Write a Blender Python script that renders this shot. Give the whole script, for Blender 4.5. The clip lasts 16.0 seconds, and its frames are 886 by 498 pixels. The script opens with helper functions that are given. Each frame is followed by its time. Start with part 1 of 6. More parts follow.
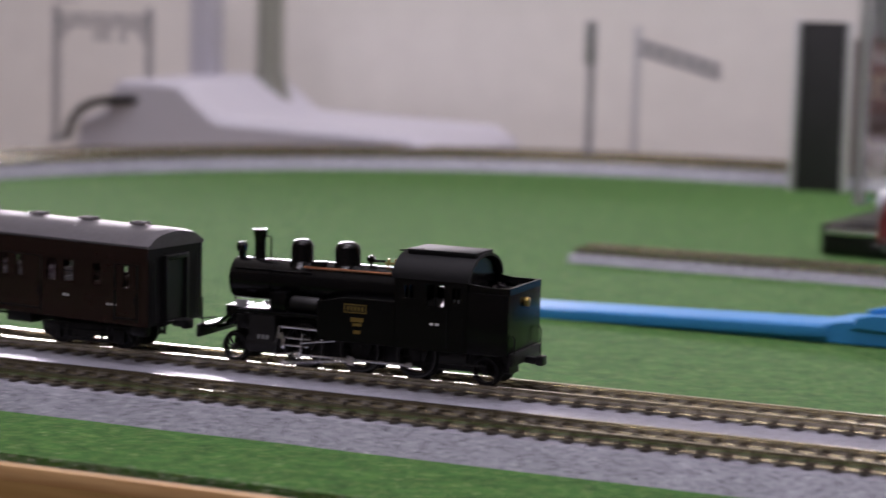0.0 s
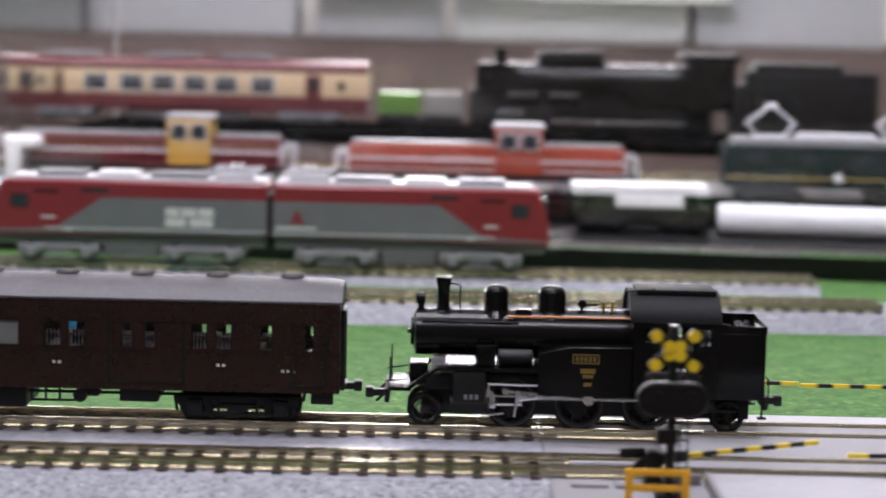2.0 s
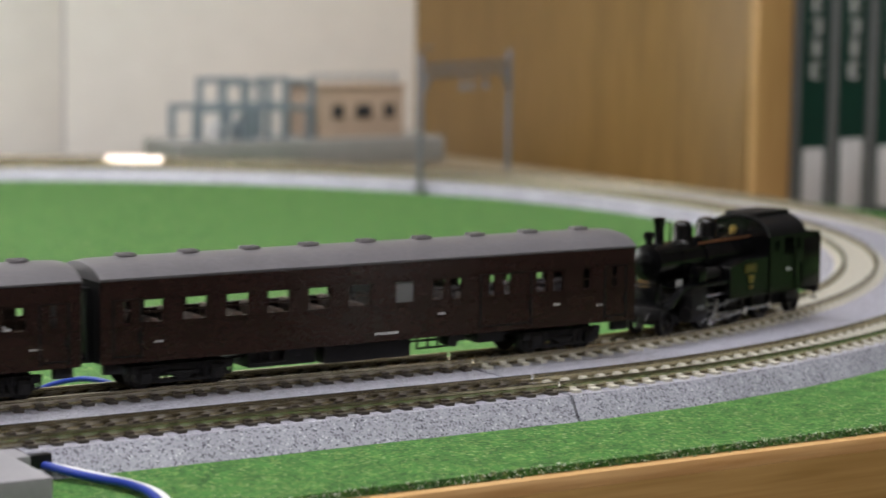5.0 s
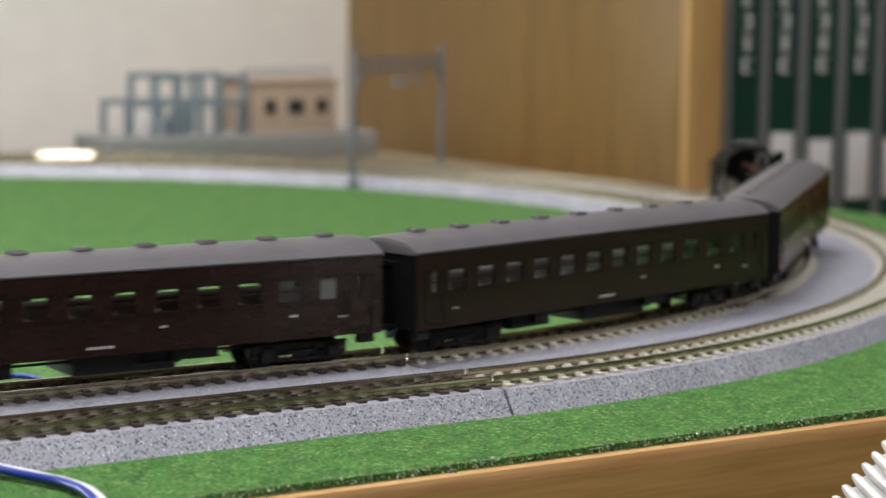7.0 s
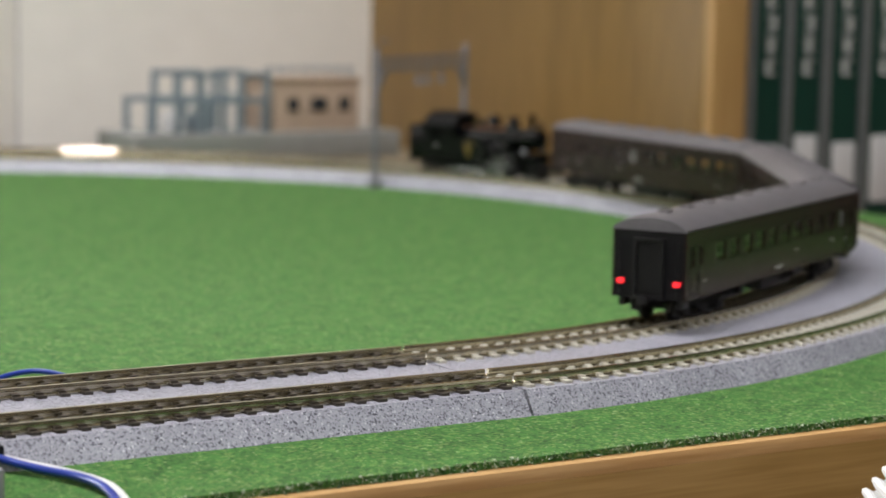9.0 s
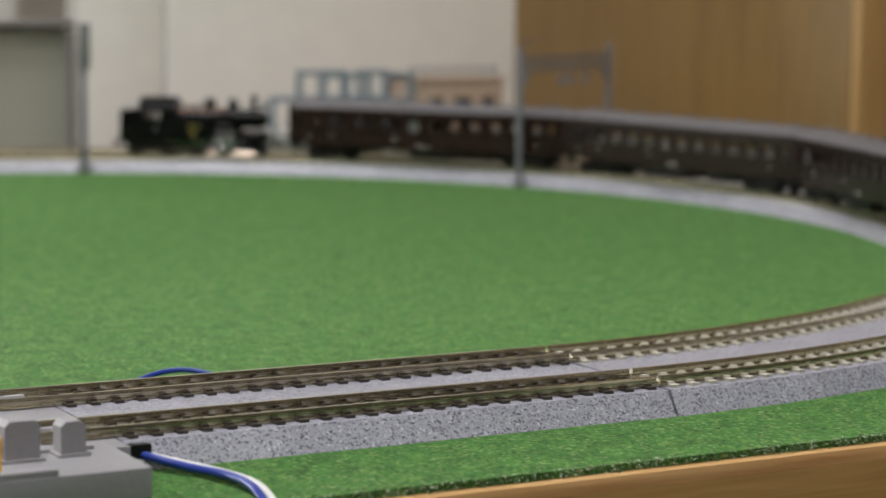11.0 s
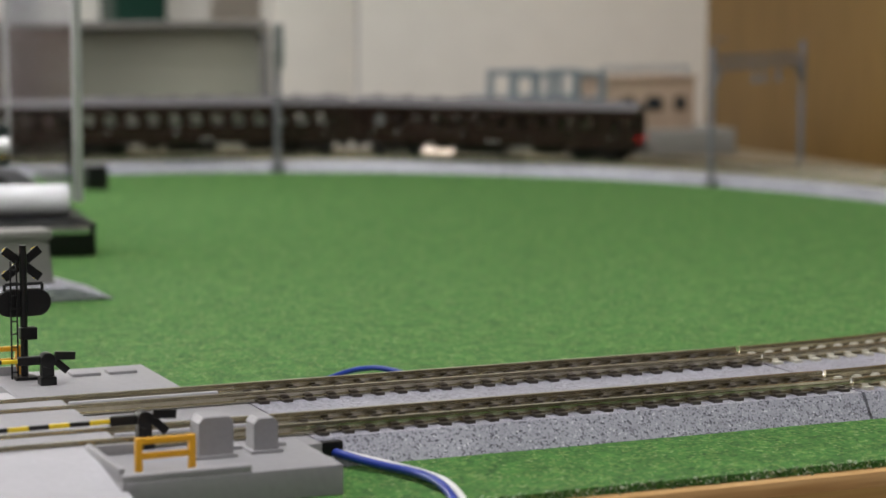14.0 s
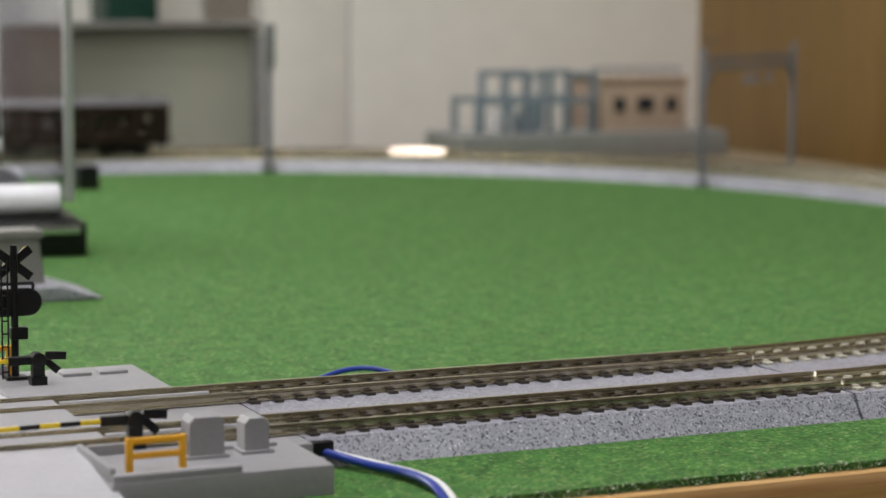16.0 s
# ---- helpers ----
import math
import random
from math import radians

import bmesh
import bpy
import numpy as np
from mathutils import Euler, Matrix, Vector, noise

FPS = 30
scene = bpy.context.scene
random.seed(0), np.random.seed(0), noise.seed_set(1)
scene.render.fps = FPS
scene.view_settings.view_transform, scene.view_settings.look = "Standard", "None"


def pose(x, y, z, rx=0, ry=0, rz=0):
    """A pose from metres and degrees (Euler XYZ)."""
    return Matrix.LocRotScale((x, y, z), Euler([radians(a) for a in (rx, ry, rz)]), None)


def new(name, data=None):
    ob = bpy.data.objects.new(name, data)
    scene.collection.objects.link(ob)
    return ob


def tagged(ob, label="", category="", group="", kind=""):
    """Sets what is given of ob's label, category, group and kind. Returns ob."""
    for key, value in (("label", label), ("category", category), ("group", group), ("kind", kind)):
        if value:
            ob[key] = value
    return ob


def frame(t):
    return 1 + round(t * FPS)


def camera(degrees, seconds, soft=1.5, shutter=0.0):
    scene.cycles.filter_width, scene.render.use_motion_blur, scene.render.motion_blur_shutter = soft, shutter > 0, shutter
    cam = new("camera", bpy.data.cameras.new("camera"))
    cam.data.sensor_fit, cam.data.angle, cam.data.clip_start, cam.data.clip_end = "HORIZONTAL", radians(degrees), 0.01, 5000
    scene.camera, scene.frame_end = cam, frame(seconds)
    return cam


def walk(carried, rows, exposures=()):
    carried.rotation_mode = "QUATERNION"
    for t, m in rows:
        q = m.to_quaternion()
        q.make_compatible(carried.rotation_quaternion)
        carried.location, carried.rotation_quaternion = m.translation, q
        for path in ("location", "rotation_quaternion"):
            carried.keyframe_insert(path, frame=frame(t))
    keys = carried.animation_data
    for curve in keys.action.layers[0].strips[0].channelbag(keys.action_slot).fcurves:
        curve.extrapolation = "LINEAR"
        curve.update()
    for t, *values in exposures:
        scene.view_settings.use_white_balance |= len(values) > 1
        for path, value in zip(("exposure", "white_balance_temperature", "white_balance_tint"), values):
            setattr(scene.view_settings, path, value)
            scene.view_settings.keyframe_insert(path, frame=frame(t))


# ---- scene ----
# ---- camera ----
MM = 0.001
EYE = (0.0, 0.0, 0.0894)          # the lens, above the grass mat
cam = camera(22.467, 16.0, 1.5, 0.35)
cam.data.dof.use_dof = True
cam.data.dof.focus_distance = 0.45
cam.data.dof.aperture_fstop = 22.0


def aim(turn, tilt, roll):
    """The camera's pose for a turn to the right of the far wall's normal, a tilt up and a roll, in degrees."""
    return pose(*EYE, 90 + tilt, 0, -turn) @ pose(0, 0, 0, 0, 0, roll)


PATH = [  # seconds, turn to the right, tilt, roll (degrees)
    (0, -22.524, -7.043, 1.551),
    (0.5, -14.376, -6.937, 1.673),
    (1, -8.991, -6.769, 1.537),
    (1.5, -4.421, -6.795, 1.400),
    (2, 0.104, -6.745, 1.300),
    (2.5, 6.300, -6.592, 1.000),
    (3, 11.898, -6.619, 0.650),
    (3.5, 19.906, -6.696, 0.504),
    (3.7, 22.498, -6.689, 0.955),
    (5.8, 32.942, -6.862, 0.161),
    (6, 33.070, -6.864, 0.249),
    (6.5, 33.135, -6.874, 0.359),
    (7, 33.189, -6.857, 0.742),
    (7.5, 33.210, -6.900, 0.687),
    (8, 33.207, -6.914, 0.615),
    (8.2, 33.217, -6.901, 0.736),
    (10.3, 30.668, -6.945, 0.928),
    (10.5, 30.106, -6.969, 0.541),
    (11, 28.914, -6.953, 0.710),
    (11.5, 27.401, -6.995, 0.550),
    (12, 26.122, -7.053, 0.285),
    (12.5, 24.199, -7.117, 0.248),
    (13, 23.112, -7.087, 0.261),
    (13.5, 23.837, -7.011, 0.366),
    (14, 23.990, -7.012, 0.311),
    (14.5, 24.110, -6.999, 0.411),
    (15, 24.137, -7.011, 0.332),
    (15.5, 24.190, -7.017, 0.303),
    (16, 24.218, -7.001, 0.418),
]

walk(cam, [(t, aim(a, b, c)) for t, a, b, c in PATH], [(0, -0.66, 6550, 21), (0.5, -0.55, 6500, 19), (1.5, -0.03, 6450, 14), (2.5, 0.12, 6450, 13), (3.7, 0.13, 6650, 8),
      (6, 0.23, 6800, 5.5), (8.2, 0.22, 6800, 5.5), (10.5, -0.12, 6900, 4.5), (12, -0.17, 6900, 4.5), (16, -0.25, 6900, 4.5)])

# ---- world and lamps ----
world = bpy.data.worlds.new("room_air")
world.use_nodes = True
world.node_tree.nodes["Background"].inputs[0].default_value = (0.9, 0.93, 1.0, 1)
world.node_tree.nodes["Background"].inputs[1].default_value = 0.05
scene.world = world


def area_lamp(name, x, y, z, sx, sy, watts, colour, tilt=0.0):
    data = bpy.data.lights.new(name, "AREA")
    data.shape, data.size, data.size_y, data.energy, data.color = "RECTANGLE", sx, sy, watts, colour
    ob = new(name, data)
    ob.matrix_world = pose(x, y, z, tilt)
    return ob


area_lamp("ceiling_lamp_light", -0.15, 0.35, 1.66, 1.2, 0.14, 14, (0.98, 0.97, 1.08))
area_lamp("ceiling_lamp_light", -0.15, 0.75, 1.66, 1.2, 0.14, 14, (0.97, 0.97, 1.12))
# Southern lamp is unseen, added to brighten the far walls from the front.
area_lamp("ceiling_lamp_light", -0.15, -0.90, 1.66, 1.2, 0.14, 24, (0.98, 0.97, 1.08))
area_lamp("light_panel_light", 0.036, 1.0445, 0.1480, 0.190, 0.118, 0.42, (1.0, 0.98, 1.05), -88.0)
# Unseen panel light, added to put glare on the left-hand rails.
area_lamp("glare_light", -1.300, 2.270, 0.4200, 0.720, 0.290, 36.0, (1.0, 0.98, 1.03), -90.0)

# ---- materials ----


def material(name, colour, rough=0.5, metal=0.0, vary=0.12, scale=60.0, bump=0.0, bump_scale=400.0, coat=0.0, emit=0.0, trans=0.0, spec=0.5):
    """A node material: base colour with noise at two scales, and relief."""
    m = bpy.data.materials.new(name)
    m.use_nodes = True
    nt = m.node_tree
    b = nt.nodes["Principled BSDF"]
    b.inputs["Roughness"].default_value, b.inputs["Metallic"].default_value = rough, metal
    b.inputs["Coat Weight"].default_value, b.inputs["Specular IOR Level"].default_value = coat, spec
    b.inputs["Transmission Weight"].default_value = trans
    tc = nt.nodes.new("ShaderNodeTexCoord")
    n1, n2 = nt.nodes.new("ShaderNodeTexNoise"), nt.nodes.new("ShaderNodeTexNoise")
    n1.inputs["Scale"].default_value, n2.inputs["Scale"].default_value = scale, scale * 11
    n1.inputs["Detail"].default_value = 5
    mix = nt.nodes.new("ShaderNodeMath")
    mix.operation = "MULTIPLY"
    nt.links.new(n1.outputs[0], mix.inputs[0])
    nt.links.new(n2.outputs[0], mix.inputs[1])
    ramp = nt.nodes.new("ShaderNodeValToRGB")
    lo = [c * (1 - vary) for c in colour]
    hi = [min(1, c * (1 + vary)) for c in colour]
    ramp.color_ramp.elements[0].position, ramp.color_ramp.elements[1].position = 0.12, 0.4
    ramp.color_ramp.elements[0].color, ramp.color_ramp.elements[1].color = (*lo, 1), (*hi, 1)
    for n in (n1, n2):
        nt.links.new(tc.outputs["Object"], n.inputs["Vector"])
    nt.links.new(mix.outputs[0], ramp.inputs[0])
    nt.links.new(ramp.outputs[0], b.inputs["Base Color"])
    if bump:
        n3, bp = nt.nodes.new("ShaderNodeTexNoise"), nt.nodes.new("ShaderNodeBump")
        n3.inputs["Scale"].default_value = bump_scale
        n3.inputs["Detail"].default_value = 4
        bp.inputs["Strength"].default_value, bp.inputs["Distance"].default_value = bump, 0.4 * MM
        nt.links.new(tc.outputs["Object"], n3.inputs["Vector"])
        nt.links.new(n3.outputs[0], bp.inputs["Height"])
        nt.links.new(bp.outputs[0], b.inputs["Normal"])
    if emit:
        nt.links.new(ramp.outputs[0], b.inputs["Emission Color"])
        b.inputs["Emission Strength"].default_value = emit
    return m


def speckled(name, stops, scale, rough=0.85, bump=0.6, patch=None, dist=0.5 * MM, spec=0.5):
    """A granular surface: Voronoi cells with random tones from a ramp; patch: (noise scale, dark, light) for broad blotches."""
    m = bpy.data.materials.new(name)
    m.use_nodes = True
    nt = m.node_tree
    b = nt.nodes["Principled BSDF"]
    b.inputs["Roughness"].default_value, b.inputs["Specular IOR Level"].default_value = rough, spec
    tc = nt.nodes.new("ShaderNodeTexCoord")
    v = nt.nodes.new("ShaderNodeTexVoronoi")
    v.inputs["Scale"].default_value = scale
    nt.links.new(tc.outputs["Object"], v.inputs["Vector"])
    sep = nt.nodes.new("ShaderNodeSeparateColor")
    nt.links.new(v.outputs["Color"], sep.inputs[0])
    ramp = nt.nodes.new("ShaderNodeValToRGB")
    while len(ramp.color_ramp.elements) < len(stops):
        ramp.color_ramp.elements.new(0.5)
    for e, (p, c) in zip(ramp.color_ramp.elements, stops):
        e.position, e.color = p, (*c, 1)
    nt.links.new(sep.outputs[0], ramp.inputs[0])
    out = ramp.outputs[0]
    if patch:
        n = nt.nodes.new("ShaderNodeTexNoise")
        n.inputs["Scale"].default_value, n.inputs["Detail"].default_value = patch[0], 6
        nt.links.new(tc.outputs["Object"], n.inputs["Vector"])
        mr = nt.nodes.new("ShaderNodeMapRange")
        mr.inputs[1].default_value, mr.inputs[2].default_value = 0.35, 0.65
        mr.inputs[3].default_value, mr.inputs[4].default_value = patch[1], patch[2]
        nt.links.new(n.outputs[0], mr.inputs[0])
        mx = nt.nodes.new("ShaderNodeVectorMath")
        mx.operation = "SCALE"
        nt.links.new(out, mx.inputs[0])
        nt.links.new(mr.outputs[0], mx.inputs["Scale"])
        out = mx.outputs[0]
    nt.links.new(out, b.inputs["Base Color"])
    bp = nt.nodes.new("ShaderNodeBump")
    bp.inputs["Strength"].default_value, bp.inputs["Distance"].default_value = bump, dist
    nt.links.new(v.outputs["Distance"], bp.inputs["Height"])
    nt.links.new(bp.outputs[0], b.inputs["Normal"])
    return m


def wood(name, dark, light, scale=(3, 60, 60), rough=0.55):
    m = bpy.data.materials.new(name)
    m.use_nodes = True
    nt = m.node_tree
    b = nt.nodes["Principled BSDF"]
    b.inputs["Roughness"].default_value = rough
    tc, mp = nt.nodes.new("ShaderNodeTexCoord"), nt.nodes.new("ShaderNodeMapping")
    mp.inputs["Scale"].default_value = scale
    nt.links.new(tc.outputs["Object"], mp.inputs[0])
    n1, n2 = nt.nodes.new("ShaderNodeTexNoise"), nt.nodes.new("ShaderNodeTexNoise")
    n1.inputs["Scale"].default_value, n2.inputs["Scale"].default_value = 1.0, 9.0
    n1.inputs["Detail"].default_value, n1.inputs["Distortion"].default_value = 6, 0.6
    add = nt.nodes.new("ShaderNodeMath")
    add.operation, add.inputs[2].default_value = "MULTIPLY_ADD", 0.0
    for n in (n1, n2):
        nt.links.new(mp.outputs[0], n.inputs["Vector"])
    nt.links.new(n1.outputs[0], add.inputs[0])
    nt.links.new(n2.outputs[0], add.inputs[1])
    ramp = nt.nodes.new("ShaderNodeValToRGB")
    ramp.color_ramp.elements[0].position, ramp.color_ramp.elements[1].position = 0.12, 0.4
    ramp.color_ramp.elements[0].color, ramp.color_ramp.elements[1].color = (*dark, 1), (*light, 1)
    nt.links.new(add.outputs[0], ramp.inputs[0])
    nt.links.new(ramp.outputs[0], b.inputs["Base Color"])
    return m


M = {}
M["grass"] = speckled("grass_flock", [(0.0, (0.022, 0.077, 0.014)), (0.35, (0.041, 0.130, 0.024)), (0.75, (0.057, 0.162, 0.032)), (0.96, (0.13, 0.21, 0.055)), (1.0, (0.21, 0.28, 0.12))], 1500, 0.95, 0.5, (170, 0.8, 1.16), 0.25 * MM, 0.35)
M["grass_under"] = speckled("mat_edge", [(0.0, (0.04, 0.08, 0.03)), (0.5, (0.14, 0.23, 0.1)), (1.0, (0.45, 0.5, 0.38))], 1300, 0.95)
M["ballast"] = speckled("ballast_grey", [(0.0, (0.065, 0.065, 0.085)), (0.14, (0.18, 0.18, 0.21)), (0.32, (0.31, 0.31, 0.355)), (0.94, (0.37, 0.37, 0.42)), (1.0, (0.6, 0.6, 0.64))], 2600, 0.33, 0.32, (70, 0.92, 1.06), 0.2 * MM)
M["rail"] = material("rail_steel", (0.5, 0.46, 0.35), 0.27, 1.0, 0.12, 80)
M["tie_dark"] = material("sleeper_brown", (0.045, 0.037, 0.029), 0.3, 0, 0.3, 300)
M["tie_white"] = material("sleeper_concrete", (0.5, 0.48, 0.4), 0.7, 0, 0.12, 300)
M["wood"] = wood("board_wood", (0.26, 0.15, 0.04), (0.37, 0.225, 0.075), (4, 40, 90))
M["board_plain"] = wood("board_plain", (0.15, 0.12, 0.075), (0.23, 0.185, 0.115), (4, 40, 90))
M["wood_edge"] = wood("board_edge_wood", (0.45, 0.25, 0.09), (0.62, 0.4, 0.18), (4, 40, 90))
M["panel"] = wood("shelf_wood", (0.175, 0.1, 0.026), (0.255, 0.15, 0.043), (30, 30, 2.5), 0.45)
M["panel_front"] = wood("shelf_front_wood", (0.4, 0.23, 0.08), (0.5, 0.31, 0.12), (30, 30, 2.5), 0.45)
# Unseen walls, coloured dark to cut bounced light and reflections.
M["room_wall"] = material("room_wall_dimmed", (0.12, 0.105, 0.09), 0.8, 0, 0.05, 6)
M["seat"] = material("seat_cloth", (0.45, 0.44, 0.43), 0.8, 0, 0.1, 200)
M["seat_dark"] = material("seat_brown", (0.09, 0.06, 0.045), 0.8, 0, 0.1, 200)
M["carton"] = material("brown_carton", (0.12, 0.085, 0.075), 0.8, 0, 0.08, 40)
M["wall"] = material("wall_cream", (0.82, 0.79, 0.725), 0.7, 0, 0.03, 6, 0.15, 200)
M["white_door"] = material("cabinet_white", (0.86, 0.835, 0.77), 0.35, 0, 0.03, 5)
M["frosted"] = material("frosted_glass", (0.27, 0.275, 0.225), 0.35, 0, 0.3, 1)
for n in M["frosted"].node_tree.nodes:
    if n.bl_idname == "ShaderNodeTexNoise":
        n.inputs["Scale"].default_value, n.inputs["Detail"].default_value = 11 if n.inputs["Scale"].default_value < 2 else 6, 0
M["black"] = material("black_plastic", (0.006, 0.006, 0.0065), 0.35, 0, 0.3, 100, spec=0.35)
M["satin"] = material("locomotive_black", (0.0028, 0.0028, 0.003), 0.22, 0, 0.3, 200, 0.06, 900, spec=0.26)
M["frame_black"] = material("underframe_black", (0.006, 0.0055, 0.0055), 0.5, 0, 0.35, 300, 0.2, 900, spec=0.3)
M["roof_black"] = material("cab_roof_black", (0.004, 0.004, 0.0045), 0.6, 0, 0.3, 200, 0.1, 900, spec=0.18)
M["matt_black"] = material("matt_black", (0.005, 0.005, 0.005), 0.9, 0, 0.2, 200, spec=0.0)
# Black with the lens flare's haze lifted into the colour.
M["hazed_black"] = material("hazed_black_board", (0.022, 0.021, 0.022), 0.6, 0, 0.15, 60)
M["brown"] = material("coach_brown", (0.0195, 0.0086, 0.0074), 0.26, 0, 0.15, 120, 0.02, 900, spec=0.4)
M["roof_grey"] = material("coach_roof_grey", (0.105, 0.1, 0.106), 0.5, 0, 0.12, 120, 0.12, 900, spec=0.3)
M["vent_grey"] = material("ventilator_grey", (0.17, 0.16, 0.165), 0.5, 0, 0.15, 120, 0.1, 900, spec=0.3)
M["silver"] = material("bright_metal", (0.6, 0.6, 0.61), 0.22, 0.95, 0.1, 300)
M["brass"] = material("brass_paint", (0.36, 0.25, 0.07), 0.35, 0.8, 0.1, 300)
M["copper"] = material("copper_pipe", (0.45, 0.2, 0.1), 0.35, 0.9, 0.1, 300)
M["lamp_white"] = material("lamp_white", (0.55, 0.54, 0.58), 0.5, 0, 0.03, 30)
M["tier_white"] = material("tier_white", (0.5, 0.5, 0.51), 0.5, 0, 0.05, 60)
M["white"] = material("white_plastic", (0.66, 0.66, 0.65), 0.45, 0, 0.04, 60)
M["lettering"] = material("white_print", (0.65, 0.65, 0.64), 0.6, 0, 0.1, 800)
M["blue"] = material("blue_plastic", (0.025, 0.25, 0.58), 0.5, 0, 0.06, 60)
M["wire_blue"] = material("wire_blue", (0.012, 0.035, 0.26), 0.3, 0, 0.08, 200)
M["yellow"] = material("yellow_plastic", (0.72, 0.36, 0.02), 0.45, 0, 0.06, 200)
M["sign_yellow"] = material("sign_yellow", (0.72, 0.52, 0.02), 0.45, 0, 0.06, 200)
M["deck"] = material("crossing_grey", (0.25, 0.245, 0.255), 0.65, 0, 0.06, 80, 0.1, 900)
M["deck_light"] = material("crossing_light", (0.37, 0.365, 0.385), 0.65, 0, 0.05, 80, 0.1, 900)
M["pole"] = material("pole_grey", (0.17, 0.17, 0.19), 0.5, 0, 0.1, 200)
M["steelblue"] = material("substation_steel", (0.2, 0.25, 0.28), 0.6, 0, 0.1, 200)
M["brick"] = material("substation_wall", (0.45, 0.34, 0.255), 0.7, 0, 0.1, 200)
M["plinth"] = material("plinth_grey", (0.24, 0.24, 0.225), 0.8, 0, 0.1, 150)
M["pier"] = material("pier_grey", (0.2, 0.195, 0.18), 0.85, 0, 0.12, 150, 0.2, 700)
M["tyre"] = material("tyre_dark", (0.05, 0.05, 0.05), 0.4, 0.6, 0.2, 300)
M["red"] = material("loco_red", (0.24, 0.024, 0.03), 0.35, 0, 0.08, 120)
M["maroon"] = material("maroon_paint", (0.1, 0.013, 0.016), 0.35, 0, 0.08, 120)
M["orange"] = material("orange_paint", (0.26, 0.04, 0.018), 0.35, 0, 0.08, 120)
M["cream"] = material("cream_paint", (0.6, 0.45, 0.28), 0.4, 0, 0.05, 120)
M["grey"] = material("loco_grey", (0.17, 0.17, 0.18), 0.4, 0, 0.08, 120)
M["mid_grey"] = material("bogie_grey", (0.27, 0.27, 0.28), 0.5, 0, 0.1, 120)
M["frosted_pane"] = material("frosted_pane", (0.15, 0.15, 0.15), 0.5, 0, 0.08, 200)
# for the added strip that makes the bright spot by the far track
M["strip"] = material("glint_metal", (0.6, 0.5, 0.4), 0.42, 1.0, 0.1, 200)
M["light_grey"] = material("light_grey_paint", (0.5, 0.5, 0.52), 0.45, 0, 0.06, 120)
M["green"] = material("dark_green_paint", (0.003, 0.011, 0.010), 0.5, 0, 0.1, 120, spec=0.2)
M["wagon_green"] = material("wagon_green", (0.09, 0.2, 0.03), 0.4, 0, 0.08, 120)
M["mustard"] = material("mustard_paint", (0.45, 0.26, 0.04), 0.45, 0, 0.08, 120)
M["window"] = material("window_dark", (0.03, 0.035, 0.04), 0.12, 0, 0.1, 60)
M["book"] = material("binder_green", (0.006, 0.045, 0.03), 0.4, 0, 0.1, 30)
M["metal_grey"] = material("shelf_grey", (0.22, 0.23, 0.23), 0.45, 0.3, 0.1, 30)
M["tail"] = material("tail_lamp_red", (0.9, 0.02, 0.03), 0.4, 0, 0.02, 100, emit=1.6)
M["lamp"] = material("lamp_tube", (1, 0.98, 0.94), 0.4, 0, 0.01, 100, emit=4.0)
M["edge_clear"] = material("milky_acrylic", (0.42, 0.42, 0.42), 0.3, 0, 0.05, 60)
M["ceiling"] = material("ceiling_white", (0.78, 0.77, 0.74), 0.8, 0, 0.03, 8)
M["floor"] = wood("floor_wood", (0.2, 0.12, 0.06), (0.3, 0.19, 0.1), (2, 12, 12))
M["acrylic"] = material("clear_acrylic", (1, 1, 1), 0.03, 0, 0.0, 10, trans=1.0)
M["acrylic"].node_tree.nodes["Principled BSDF"].inputs["IOR"].default_value = 1.42
M["glazing"] = material("coach_glazing", (1, 1, 1), 0.04, 0, 0.0, 10, trans=1.0)
M["glazing"].node_tree.nodes["Principled BSDF"].inputs["IOR"].default_value = 1.3

# ---- mesh helpers ----


def finish(bm, name, mat, smooth=False):
    me = bpy.data.meshes.new(name)
    bm.normal_update()
    bm.to_mesh(me)
    bm.free()
    me.materials.append(M[mat])
    if smooth:
        me.polygons.foreach_set("use_smooth", [True] * len(me.polygons))
        me.set_sharp_from_angle(angle=radians(35))
    return me


def part(name, bm, mat, parent=None, label="", smooth=True):
    """One mesh object made of bm, under a thing or a part."""
    ob = new(name, finish(bm, name, mat, smooth))
    if parent:
        ob.parent = parent
    if label:
        ob["label"] = label
    return ob


def thing(name, m, label, category, group="", kind=""):
    """An empty at a thing's base."""
    ob = new(name)
    ob.empty_display_size = 0.01
    ob.matrix_world = m
    return tagged(ob, label, category, group, kind)


def box(bm, c, s, bevel=0.0, rz=0.0, ry=0.0, rx=0.0):
    """A box of size s about c; bevel rounds its edges."""
    m = pose(*c, rx, ry, rz) @ Matrix.Diagonal((*s, 1))
    v = bmesh.ops.create_cube(bm, size=1, matrix=m)["verts"]
    if bevel:
        e = list({x for q in v for x in q.link_edges})
        bmesh.ops.bevel(bm, geom=e, offset=bevel, segments=2, affect="EDGES", profile=0.6)
    return bm


def cyl(bm, c, r, h, axis="z", seg=20, r2=None, bevel=0.0):
    turn = {"z": pose(0, 0, 0), "x": pose(0, 0, 0, 0, 90), "y": pose(0, 0, 0, 90)}[axis]
    v = bmesh.ops.create_cone(bm, cap_ends=True, segments=seg, radius1=r, radius2=r if r2 is None else r2, depth=h, matrix=Matrix.Translation(c) @ turn)["verts"]
    if bevel:
        e = [x for x in {x for q in v for x in q.link_edges} if any(len(f.verts) > 4 for f in x.link_faces)]
        bmesh.ops.bevel(bm, geom=e, offset=bevel, segments=2, affect="EDGES", profile=0.6)
    return bm


